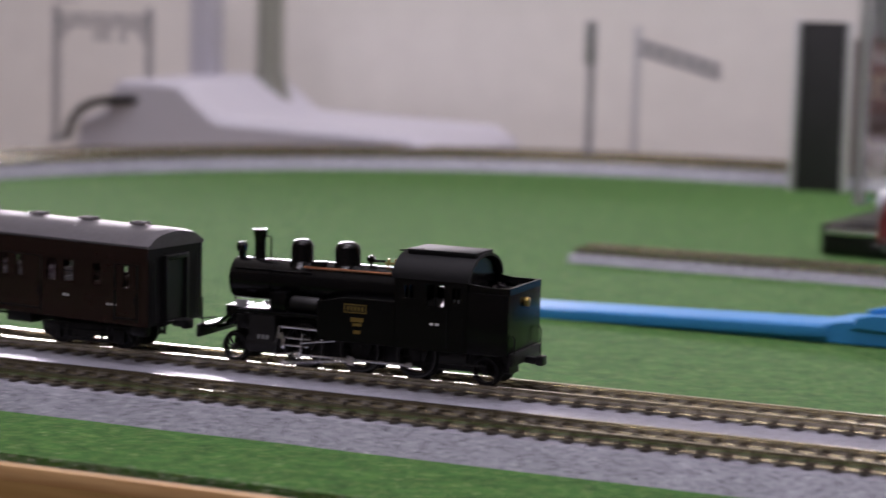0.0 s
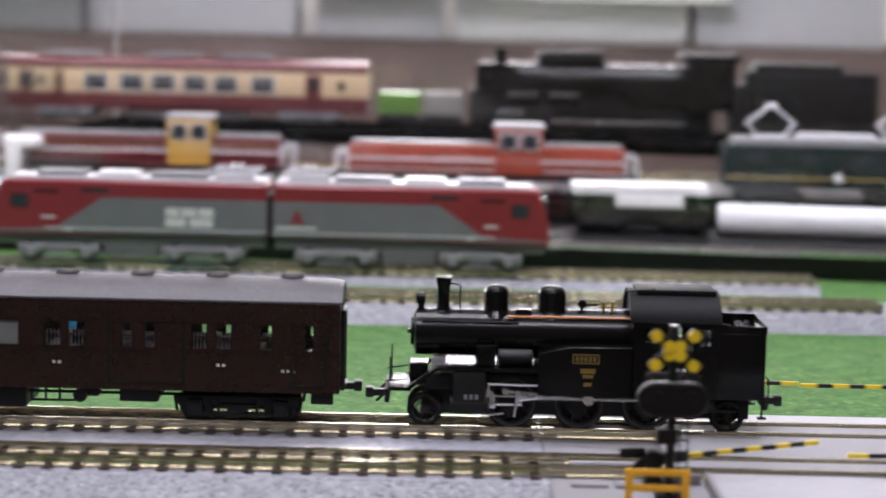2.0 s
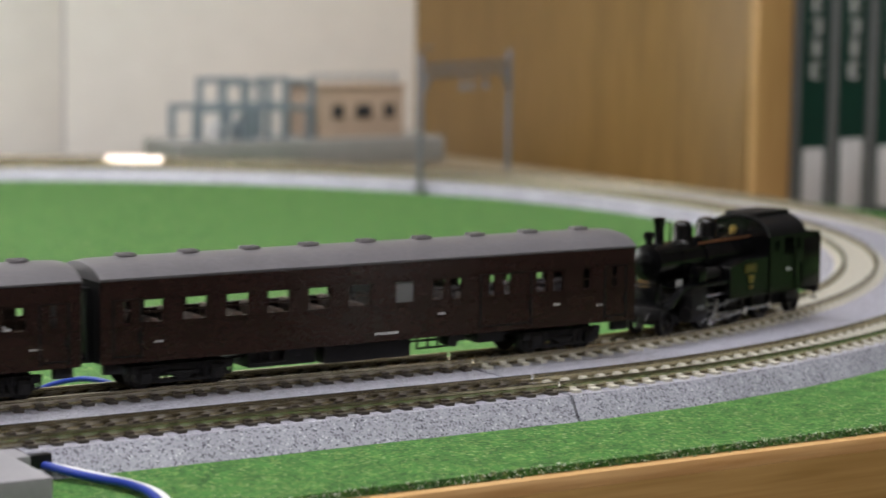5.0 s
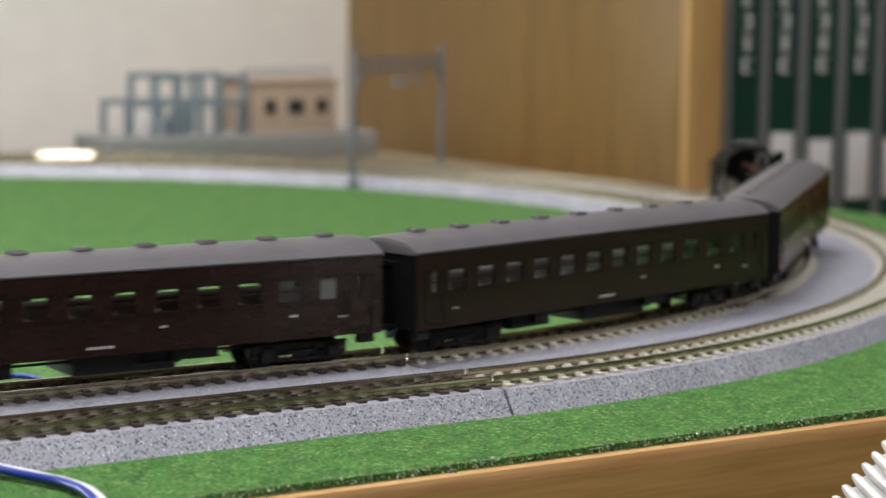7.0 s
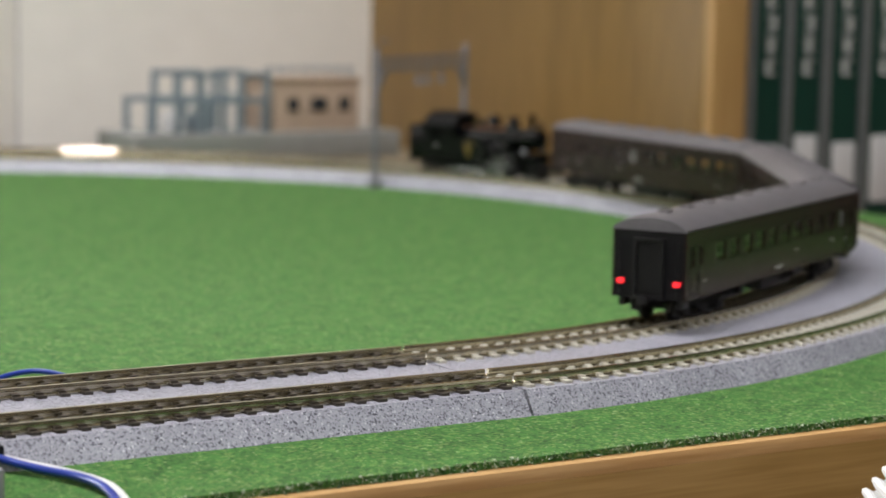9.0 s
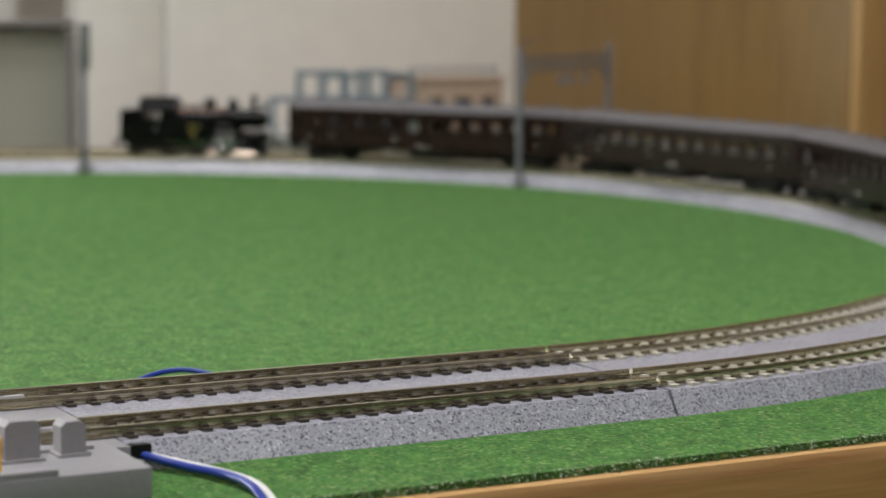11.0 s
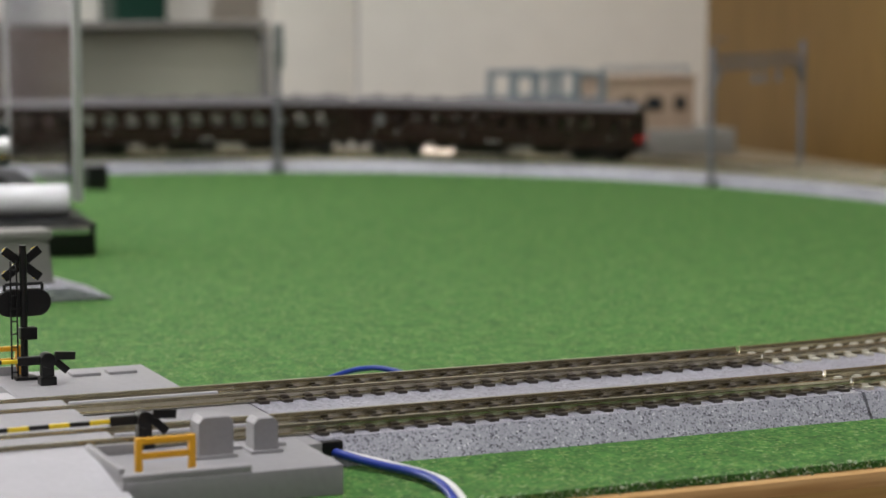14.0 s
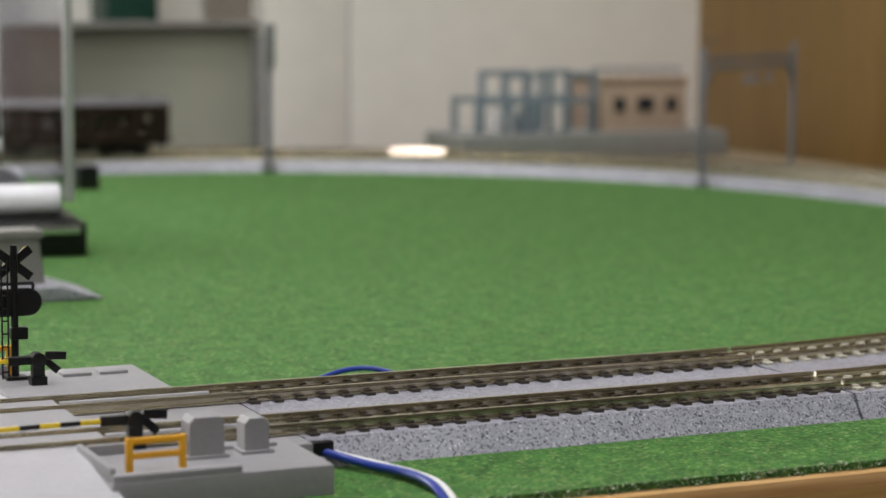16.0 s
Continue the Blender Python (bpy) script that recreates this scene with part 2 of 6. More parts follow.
def rod(bm, a, b, r, seg=8):
    a, b = Vector(a), Vector(b)
    d = b - a
    m = Matrix.Translation((a + b) / 2) @ d.to_track_quat("Z", "Y").to_matrix().to_4x4()
    bmesh.ops.create_cone(bm, cap_ends=True, segments=seg, radius1=r, radius2=r, depth=d.length, matrix=m)
    return bm


def prism(bm, profile, a, b, axis="x", bevel=0.0):
    """A closed profile drawn out from a to b: along x it is given as (y, z), along y as (x, z), along z as (x, y)."""
    put = {"x": lambda p, t: (t, *p), "y": lambda p, t: (p[0], t, p[1]), "z": lambda p, t: (*p, t)}[axis]
    v0 = [bm.verts.new(put(p, a)) for p in profile]
    v1 = [bm.verts.new(put(p, b)) for p in profile]
    n = len(profile)
    fs = [bm.faces.new(v0), bm.faces.new(v1)] + [bm.faces.new((v0[i], v0[(i + 1) % n], v1[(i + 1) % n], v1[i])) for i in range(n)]
    bmesh.ops.recalc_face_normals(bm, faces=fs)
    if bevel:
        bmesh.ops.bevel(bm, geom=list({e for f in fs for e in f.edges}), offset=bevel, segments=1, affect="EDGES")
    return bm


def lathe(bm, profile, c, seg=24, axis="z", loop=False):
    """Turn (radius, height) pairs about an axis through c; loop: a ring of closed section, else the ends are capped."""
    rings = []
    for r, h in profile:
        ring = []
        for i in range(seg):
            a = 2 * math.pi * i / seg
            p = {"z": (r * math.cos(a), r * math.sin(a), h), "x": (h, r * math.cos(a), r * math.sin(a)), "y": (r * math.cos(a), h, r * math.sin(a))}[axis]
            ring.append(bm.verts.new(Vector(c) + Vector(p)))
        rings.append(ring)
    fs = []
    for q0, q1 in zip(rings, rings[1:] + (rings[:1] if loop else [])):
        fs += [bm.faces.new((q0[i], q0[(i + 1) % seg], q1[(i + 1) % seg], q1[i])) for i in range(seg)]
    if not loop:
        fs += [bm.faces.new(rings[0]), bm.faces.new(rings[-1])]
    bmesh.ops.recalc_face_normals(bm, faces=fs)
    return bm


def B():
    return bmesh.new()


def tube(name, pts, r, mat, parent=None):
    """A bent wire or pipe through points, as a mesh."""
    cu = bpy.data.curves.new(name, "CURVE")
    cu.dimensions, cu.bevel_depth, cu.bevel_resolution = "3D", r, 3
    sp = cu.splines.new("NURBS")
    sp.points.add(len(pts) - 1)
    for q, p in zip(sp.points, pts):
        q.co = (*p, 1)
    sp.use_endpoint_u, sp.order_u = True, 3
    sp.resolution_u = 8
    cu.use_fill_caps = True
    cu.materials.append(M[mat])
    ob = new(name, cu)
    if parent:
        ob.parent = parent
    return ob


# ---- the ring of track: arc length along the inner track, from x = 0 towards +x ----
CXR, CXL, CY, RI = 0.2535, -0.263, 0.7004, 0.282
LEN_A, LEN_C = CXR, math.pi * RI
LEN_B = CXR - CXL
RING = 2 * (LEN_B + LEN_C)
RAIL_Z = 7.1 * MM


def at(s, o=0.0):
    """Place and heading (radians) at arc length s, o metres outward of the inner track's middle."""
    s = s % RING
    if s < LEN_A:
        return s, CY - RI - o, 0.0
    s -= LEN_A
    if s < LEN_C:
        a = s / RI
        return CXR + (RI + o) * math.sin(a), CY - (RI + o) * math.cos(a), a
    s -= LEN_C
    if s < LEN_B:
        return CXR - s, CY + RI + o, math.pi
    s -= LEN_B
    if s < LEN_C:
        a = math.pi + s / RI
        return CXL + (RI + o) * math.sin(a), CY - (RI + o) * math.cos(a), a
    s -= LEN_C
    return CXL + s, CY - RI - o, 2 * math.pi


def sweep(bm, profile, s0, s1, n):
    """A closed profile of (outward offset, height) drawn along the ring."""
    rows = []
    for i in range(n + 1):
        s = s0 + (s1 - s0) * i / n
        row = []
        for o, z in profile:
            x, y, _ = at(s, o)
            row.append(bm.verts.new((x, y, z)))
        rows.append(row)
    k = len(profile)
    fs = []
    for a, b in zip(rows, rows[1:]):
        fs += [bm.faces.new((a[i], a[(i + 1) % k], b[(i + 1) % k], b[i])) for i in range(k)]
    fs += [bm.faces.new(rows[0]), bm.faces.new(rows[-1])]
    bmesh.ops.recalc_face_normals(bm, faces=fs)
    return bm

# ---- the room and the board ----
WALL_Y = 1.116


def setting(name, bm, mat, label, category):
    return tagged(part(name, bm, mat), label, category, kind="structure")


setting("floor", box(B(), (0, 0.4, -0.75), (5, 5, 0.02)), "floor", "brown wooden floor boards under the layout", "floor")
setting("ceiling", box(B(), (0, 0.4, 1.73), (5, 5, 0.02)), "ceiling", "plain white ceiling above the layout", "ceiling")
# These three walls are out of view; their dark colour keeps the bounce low.
setting("wall_south", box(B(), (0, -2.05, 0.48), (5, 0.1, 2.48)), "room_wall", "unseen wall of the room, darkened to cut bounced light", "wall")
setting("wall_west", box(B(), (-2.45, 0.4, 0.48), (0.1, 4.8, 2.48)), "room_wall", "unseen wall of the room, darkened to cut bounced light", "wall")
setting("wall_east", box(B(), (2.45, 0.4, 0.48), (0.1, 4.8, 2.48)), "room_wall", "unseen wall of the room, darkened to cut bounced light", "wall")
setting("wall_north", box(B(), (0, 2.35, 0.48), (4.78, 0.1, 2.48)), "wall", "cream painted wall behind the layout", "wall")
# The lamp at -0.9 is the added, unseen one.
for dy in (-0.9, 0.35, 0.75):
    lamp = thing("ceiling_lamp", pose(-0.15, dy, 1.72), "long white fluorescent ceiling lamp, switched on", "lamp", "ceiling lamps")
    part("lamp_body", box(B(), (0, 0, -0.015), (1.26, 0.17, 0.03), 0.004), "white", lamp)
    for e in (-0.04, 0.04):
        part("tube", cyl(B(), (0, e, -0.044), 0.013, 1.2, "x", 16), "lamp", lamp, "glowing white tube")

# board under the mat, with a rounded wooden front edge
YB = 0.3391
board = thing("layout_board", pose(0, 0, -1.4 * MM), "brown wooden layout board with a light worn edge", "board")
part("board_top", box(B(), (0.02, 0.724, -0.0112), (1.22, 0.728, 0.022), 0.002), "board_plain", board)
part("front_rail", box(B(), (0.0, YB + 0.0095, -0.0361), (1.25, 0.021, 0.072), 0.0022), "wood", board, "brown wooden front rail")
part("worn_edge", box(B(), (0.0, YB + 0.0003, -0.0019), (1.25, 0.003, 0.0034), 0.0011), "wood_edge", board, "lighter worn top edge")
for sx in (-0.6, 0.6):
    for sy in (0.40, 1.05):
        part("leg", box(B(), (sx * 0.93, sy, -0.3808), (0.05, 0.05, 0.7165), 0.004), "wood", board)

# the flocked grass mat, a little uneven
bm = B()
NX, NY = 240, 120
X0, X1, Y0, Y1 = -0.594, 0.622, YB + 0.0012, 1.0275
grid = []
for j in range(NY + 1):
    row = []
    for i in range(NX + 1):
        x, y = X0 + (X1 - X0) * i / NX, Y0 + (Y1 - Y0) * (j / NY) ** 1.3
        z = 0.1 * MM * noise.noise((x * 40, y * 40, 0)) - 0.1 * MM
        rr = math.hypot(x - CXL, y - CY)
        if x < CXL and y > CY and rr > 0.331:
            x, y = CXL + (x - CXL) * 0.331 / rr, CY + (y - CY) * 0.331 / rr
        rr = math.hypot(x - CXR, y - CY)
        if x > CXR and y > CY and rr > 0.385:
            x, y = CXR + (x - CXR) * 0.385 / rr, CY + (y - CY) * 0.385 / rr
        if j == 0:
            y += 0.8 * MM * noise.noise((x * 70, 3, 0))
        row.append(bm.verts.new((x, y, z)))
    grid.append(row)
for a, b in zip(grid, grid[1:]):
    for i in range(NX):
        bm.faces.new((a[i], a[i + 1], b[i + 1], b[i]))
edge = [e for e in bm.edges if e.is_boundary]
ext = bmesh.ops.extrude_edge_only(bm, edges=edge)["geom"]
for v in ext:
    if isinstance(v, bmesh.types.BMVert):
        v.co.z = -1.5 * MM
ground = setting("ground", bm, "grass", "bright green flocked grass mat covering the board", "grass mat")
# ragged fibres along the cut front edge of the mat
bm = B()
rnd = random.Random(5)
for i in range(12000):
    x = rnd.uniform(X0, X1)
    y = Y0 - rnd.uniform(-0.5, 0.8) * MM
    z = -rnd.uniform(-0.15, 1.5) * MM
    s = rnd.uniform(0.2, 0.5) * MM
    q = [bm.verts.new((x + rnd.uniform(-s, s), y + rnd.uniform(-s, s), z + rnd.uniform(-s, s))) for _ in range(4)]
    for a, b, c in ((0, 1, 2), (0, 1, 3), (0, 2, 3), (1, 2, 3)):
        bm.faces.new((q[a], q[b], q[c]))
tagged(part("mat_fringe", bm, "grass_under", smooth=False), "ragged dark green and pale fibres at the mat's cut edge", "grass", kind="stuff")

# ---- track ----
TOP = 4.9 * MM                      # top of the ballast


def rail_profile(o):
    h = RAIL_Z
    return [(o - 0.95 * MM, TOP + 0.25 * MM), (o + 0.95 * MM, TOP + 0.25 * MM), (o + 0.95 * MM, TOP + 0.5 * MM), (o + 0.28 * MM, TOP + 0.7 * MM), (o + 0.28 * MM, h - 0.7 * MM),
            (o + 0.5 * MM, h - 0.5 * MM), (o + 0.45 * MM, h), (o - 0.45 * MM, h), (o - 0.5 * MM, h - 0.5 * MM), (o - 0.28 * MM, h - 0.7 * MM), (o - 0.28 * MM, TOP + 0.7 * MM), (o - 0.95 * MM, TOP + 0.5 * MM)]


def ballast_profile(a, b):
    return [(a, -0.3 * MM), (a + 3.2 * MM, TOP), (b - 3.2 * MM, TOP), (b, -0.3 * MM)]


def sleeper_mesh(mat):
    bm = B()
    box(bm, (0, 0, TOP + 0.15 * MM), (1.9 * MM, 15.5 * MM, 0.9 * MM))
    for y in (-5.6, -3.4, 3.4, 5.6):
        box(bm, (0, y * MM, TOP + 0.75 * MM), (1.5 * MM, 1.1 * MM, 0.5 * MM))
    return finish(bm, "sleeper", mat)


SLEEPER = {k: sleeper_mesh(k) for k in ("tie_dark", "tie_white")}
STEP = 4.95 * MM


def double_track(label, s0, s1, tie, n, loose=True, ballast=(-12.5 * MM, 45.5 * MM), tracks=(0.0, 33 * MM), bed=True):
    """A length of double track in one ballast bed: four rails and its sleepers."""
    t = thing("track_section", pose(0, 0, 0), label, "model track", "track sections")
    if bed:
        part("ballast_bed", sweep(B(), ballast_profile(*ballast), s0, s1, n), "ballast", t, "grey speckled ballast bed", smooth=False)
    for o in tracks:
        for e in (-4.95 * MM, 4.95 * MM):
            part("rail", sweep(B(), rail_profile(o + e), s0 + 0.1 * MM, s1 - 0.1 * MM, n), "rail", t, "brownish steel rail", smooth=False)
    if not tie:
        return t
    rest = []
    for o in tracks:
        k = max(1, round((s1 - s0) * (RI + (o if n > 4 else 0)) / RI / STEP))
        for i in range(k):
            x, y, a = at(s0 + (s1 - s0) * (i + 0.5) / k, o)
            if loose:
                ob = new("sleeper", SLEEPER[tie])
                ob.parent = t
                ob.matrix_world = Matrix.Translation((x, y, 0)) @ Matrix.Rotation(a, 4, "Z")
            else:
                rest.append((x, y, a))
    if rest:
        bm = B()
        for x, y, a in rest:
            m = Matrix.Translation((x, y, TOP + 0.15 * MM)) @ Matrix.Rotation(a, 4, "Z") @ Matrix.Diagonal((1.9 * MM, 15.5 * MM, 0.9 * MM, 1))
            bmesh.ops.create_cube(bm, size=1, matrix=m)
        tagged(part("sleeper_row", bm, tie, t, smooth=False), kind="stuff")
    return t


XC0, XC1 = 0.020, 0.142             # the crossing piece
JOINT = 0.2605
END_C = CXR + LEN_C
double_track("double track with dark brown sleepers on grey ballast", CXL, XC0, "tie_dark", 2)
double_track("bare rails set into the level crossing", XC0, XC1, "", 1, bed=False)
double_track("double track with dark brown sleepers on grey ballast", XC1, JOINT, "tie_dark", 2)
double_track("curved double track with pale concrete sleepers on grey ballast", JOINT + 0.6 * MM, CXR + LEN_C / 2, "tie_white", 48)
double_track("curved double track with pale concrete sleepers on grey ballast", CXR + LEN_C / 2 + 0.2 * MM, END_C, "tie_white", 48, False)
double_track("far straight double track on grey ballast", END_C + 0.2 * MM, END_C + LEN_B, "tie_dark", 2, False)
double_track("curved double track on grey ballast", END_C + LEN_B + 0.2 * MM, END_C + LEN_B + LEN_C, "tie_dark", 96, False)


def siding(m, length, label, tie):
    """A single straight length of track from 0 to length along its own x."""
    t = thing("siding_track", m, label, "model track", "siding tracks")
    bm = B()
    prism(bm, [(-12.5 * MM, -0.3 * MM), (-9.3 * MM, TOP), (9.3 * MM, TOP), (12.5 * MM, -0.3 * MM)], 0, length)
    part("ballast_bed", bm, "ballast", t, "grey speckled ballast bed", smooth=False)
    for e in (-4.95 * MM, 4.95 * MM):
        part("rail", prism(B(), rail_profile(e), 0.5 * MM, length - 0.5 * MM), "rail", t, "brownish steel rail", smooth=False)
    k = round(length / STEP)
    for i in range(k):
        ob = new("sleeper", SLEEPER[tie])
        ob.parent = t
        ob.matrix_local = pose((i + 0.5) * length / k, 0, 0)
    return t


siding(pose(-0.231, 0.671, -2.5 * MM, 0, 0, -0.5), 0.345, "siding track with dark sleepers in front of the display case", "tie_dark")
siding(pose(-0.066, 0.5945, 0, 0, 0, 0.6), 0.186, "short siding track with dark sleepers on the grass", "tie_dark")

# ---- back of the room: cabinet doors, glazed door, shelf ----
# Top kept low so the added glowing panel shines over it.
setting("wall_cabinet", box(B(), (-0.65, WALL_Y + 0.35, -0.32), (1.50, 0.68, 0.84), 0.003), "wall", "plain cream back of a low cabinet behind the layout", "cabinet")
# No window is known here: a glowing panel added for the rail glare.
glare = tagged(thing("glare_panel", pose(-1.30, 2.298, 0.42), "unseen glowing panel added on the far wall for rail glare", "window", kind="structure"), kind="structure")
part("window_frame", box(box(box(box(B(), (0, 0, 0.16), (0.78, 0.03, 0.03), 0.002), (0, 0, -0.16), (0.78, 0.03, 0.03), 0.002), (-0.375, 0, 0), (0.03, 0.03, 0.29), 0.002), (0.375, 0, 0), (0.03, 0.03, 0.29), 0.002), "white_door", glare)
part("pane", box(B(), (0, -0.006, 0), (0.72, 0.004, 0.29)), "lamp", glare, "glowing pane of the added panel")
door = thing("cabinet_door", pose(0.4475, WALL_Y, -0.35), "plain white cabinet door with a thin gap at its side", "cabinet door", "cabinet doors")
part("edge_band", box(B(), (0.0006, 0.012, 0.6), (0.0008, 0.022, 1.19)), "light_grey", door)
part("door_panel", box(B(), (0.1185, 0.012, 0.6), (0.239, 0.024, 1.2), 0.002), "white_door", door)
door = thing("cabinet_door", pose(0.3985, WALL_Y, -0.35), "narrow white cabinet door panel", "cabinet door", "cabinet doors")
part("edge_band", box(B(), (0.0479, 0.012, 0.6), (0.0008, 0.022, 1.19)), "light_grey", door)
part("door_panel", box(B(), (0.0238, 0.012, 0.6), (0.0470, 0.024, 1.2), 0.002), "white_door", door)
glass = thing("glazed_cabinet", pose(0.25, WALL_Y, -0.35), "low cabinet with a blurry grey-green glass front", "cabinet")
part("carcass", box(B(), (0.0, 0.060, 0.203), (0.292, 0.070, 0.404), 0.002), "frosted", glass)
part("pane", box(B(), (0.0, 0.016, 0.2055), (0.288, 0.012, 0.410), 0.001), "frosted", glass, "blurry grey-green glass")
part("top_rail", box(B(), (0.0, 0.012, 0.4125), (0.294, 0.014, 0.004), 0.001), "pier", glass, "thin grey top rail")
part("side_rail", box(B(), (0.1455, 0.012, 0.204), (0.003, 0.014, 0.408), 0.001), "pier", glass, "thin grey side rail")
setting("wall_recess", box(B(), (0.2495, WALL_Y + 0.30, 0.352), (0.296, 0.4, 2.09), 0.003), "wall", "cream wall above and behind the glazed cabinet", "wall")
gb = thing("green_box", pose(0.345, WALL_Y + 0.080, 0.0545), "dark green box standing on the glazed cabinet", "box")
part("body", box(B(), (0, 0, 0.06), (0.030, 0.034, 0.12), 0.004), "book", gb)

SX, SY = 0.662, 0.806
shelf = thing("bookshelf", pose(SX, SY, -0.74), "tall brown wooden bookshelf with a lighter front edge", "bookshelf")
part("side_panel", box(B(), (0.0105, 0.158, 0.75), (0.021, 0.304, 1.5), 0.001), "panel", shelf)
part("front_edge", box(B(), (0.0105, 0.0028, 0.75), (0.0212, 0.0056, 1.5), 0.001), "panel_front", shelf, "lighter wooden front edge")
part("back_panel", box(B(), (0.32, 0.304, 0.75), (0.59, 0.01, 1.5)), "panel", shelf)
part("shelf_board", box(B(), (0.32, 0.16, 0.66), (0.597, 0.29, 0.018), 0.001), "panel", shelf)
part("side_panel", box(B(), (0.63, 0.158, 0.75), (0.021, 0.304, 1.5), 0.001), "panel", shelf)


def binder(x, w, tilt, label_h):
    """A standing green binder with a white title block and a label."""
    b = thing("binder", pose(x, SY + 0.012, -0.071), "dark green binder with white title and pale label", "binder", "binders on the shelf")
    part("cover", box(B(), (w / 2, 0.11, 0.16), (w, 0.22, 0.32), 0.001), "book", b)
    part("label", box(B(), (w * 0.5, -0.0006, 0.055 + label_h / 2), (w * 0.72, 0.0012, label_h), 0.0002), "white", b, "pale paper label")
    for i in range(5):
        bm = B()
        z = 0.122 + i * 0.0105
        box(bm, (w * 0.5, -0.0006, z + 0.003), (w * 0.34, 0.0012, 0.0013))
        box(bm, (w * (0.42 + 0.08 * (i % 3)), -0.0006, z), (w * 0.1, 0.0012, 0.0072))
        box(bm, (w * 0.5, -0.0005, z - 0.003 + 0.001 * (i % 2)), (w * 0.3, 0.0012, 0.0012))
        part("title_bar", bm, "lettering", b, "white bar of a title")


x = SX + 0.0250
for i, (w, lh) in enumerate(((0.0055, 0.03), (0.018, 0.03), (0.019, 0.034), (0.02, 0.03), (0.02, 0.033), (0.02, 0.03))):
    binder(x, w, 0, lh)
    x += w + 0.0005
    strip = thing("shelf_divider", pose(x, SY + 0.01, -0.071), "thin grey divider between the binders", "divider", "dividers")
    part("plate", box(B(), (0.0022, 0.1, 0.15), (0.004, 0.2, 0.3), 0.0005), "metal_grey", strip)
    x += 0.005

# ---- the train ----
TRAIN, SPIN, RODS = [], [], []
PHASE = 0.0


def V(*p):
    return tuple(q * MM for q in p)


def wheelset(parent, x, r, name="wheelset", spokes=0, gauge=9.0, mat="frame_black"):
    """Two flanged wheels on an axle; spun in motions()."""
    bm = B()
    rod(bm, V(0, -5.5, 0), V(0, 5.5, 0), 0.5 * MM)
    for sgn in (-1, 1):
        y = sgn * gauge / 2
        if spokes:
            lathe(bm, [(r * 0.8 * MM, (y - 0.6) * MM), (r * MM, (y - 0.6) * MM), (r * MM, (y + 0.6) * MM), (r * 0.8 * MM, (y + 0.6) * MM)], (0, 0, 0), 28, "y", True)
            cyl(bm, V(0, y + sgn * 0.2, 0), r * 0.24 * MM, 1.5 * MM, "y", 14)
            for i in range(spokes):
                a = 2 * math.pi * i / spokes
                rod(bm, V(0, y + sgn * 0.45, 0), V(r * 0.84 * math.cos(a), y + sgn * 0.45, r * 0.84 * math.sin(a)), 0.22 * MM, 5)
        else:
            lathe(bm, [(r * 0.3 * MM, (y - 0.5) * MM), (r * MM, (y - 0.6) * MM), (r * MM, (y + 0.6) * MM), (r * 0.75 * MM, (y + 0.6) * MM), (r * 0.3 * MM, (y + 0.3) * MM)], (0, 0, 0), 24, "y")
        lathe(bm, [(r * 0.8 * MM, (y - sgn * 0.6) * MM), ((r + 0.5) * MM, (y - sgn * 0.7) * MM), ((r + 0.5) * MM, (y - sgn * 1.0) * MM), (r * 0.8 * MM, (y - sgn * 1.1) * MM)], (0, 0, 0), 24, "y", True)
    ob = part(name, bm, mat, parent)
    ob.location = V(x, 0, r)
    if name == "driving_wheelset":
        rim = B()
        for sgn in (-1, 1):
            y = sgn * (gauge / 2 + 0.62)
            lathe(rim, [(r * 0.9 * MM, (y - 0.03) * MM), (r * 0.985 * MM, (y - 0.03) * MM), (r * 0.985 * MM, (y + 0.03) * MM), (r * 0.9 * MM, (y + 0.03) * MM)], (0, 0, 0), 28, "y", True)
        part("tyre", rim, "tyre", ob, "worn grey tyre")
        box(rim2 := B(), V(0, -(gauge / 2 + 0.3), -r * 0.2), V(r * 0.9, 0.8, r * 0.55), 0.2 * MM)
        part("counterweight", rim2, "frame_black", ob)
    SPIN.append((ob, r * MM, x * MM, 0.0, r * MM, 0.0))
    return ob


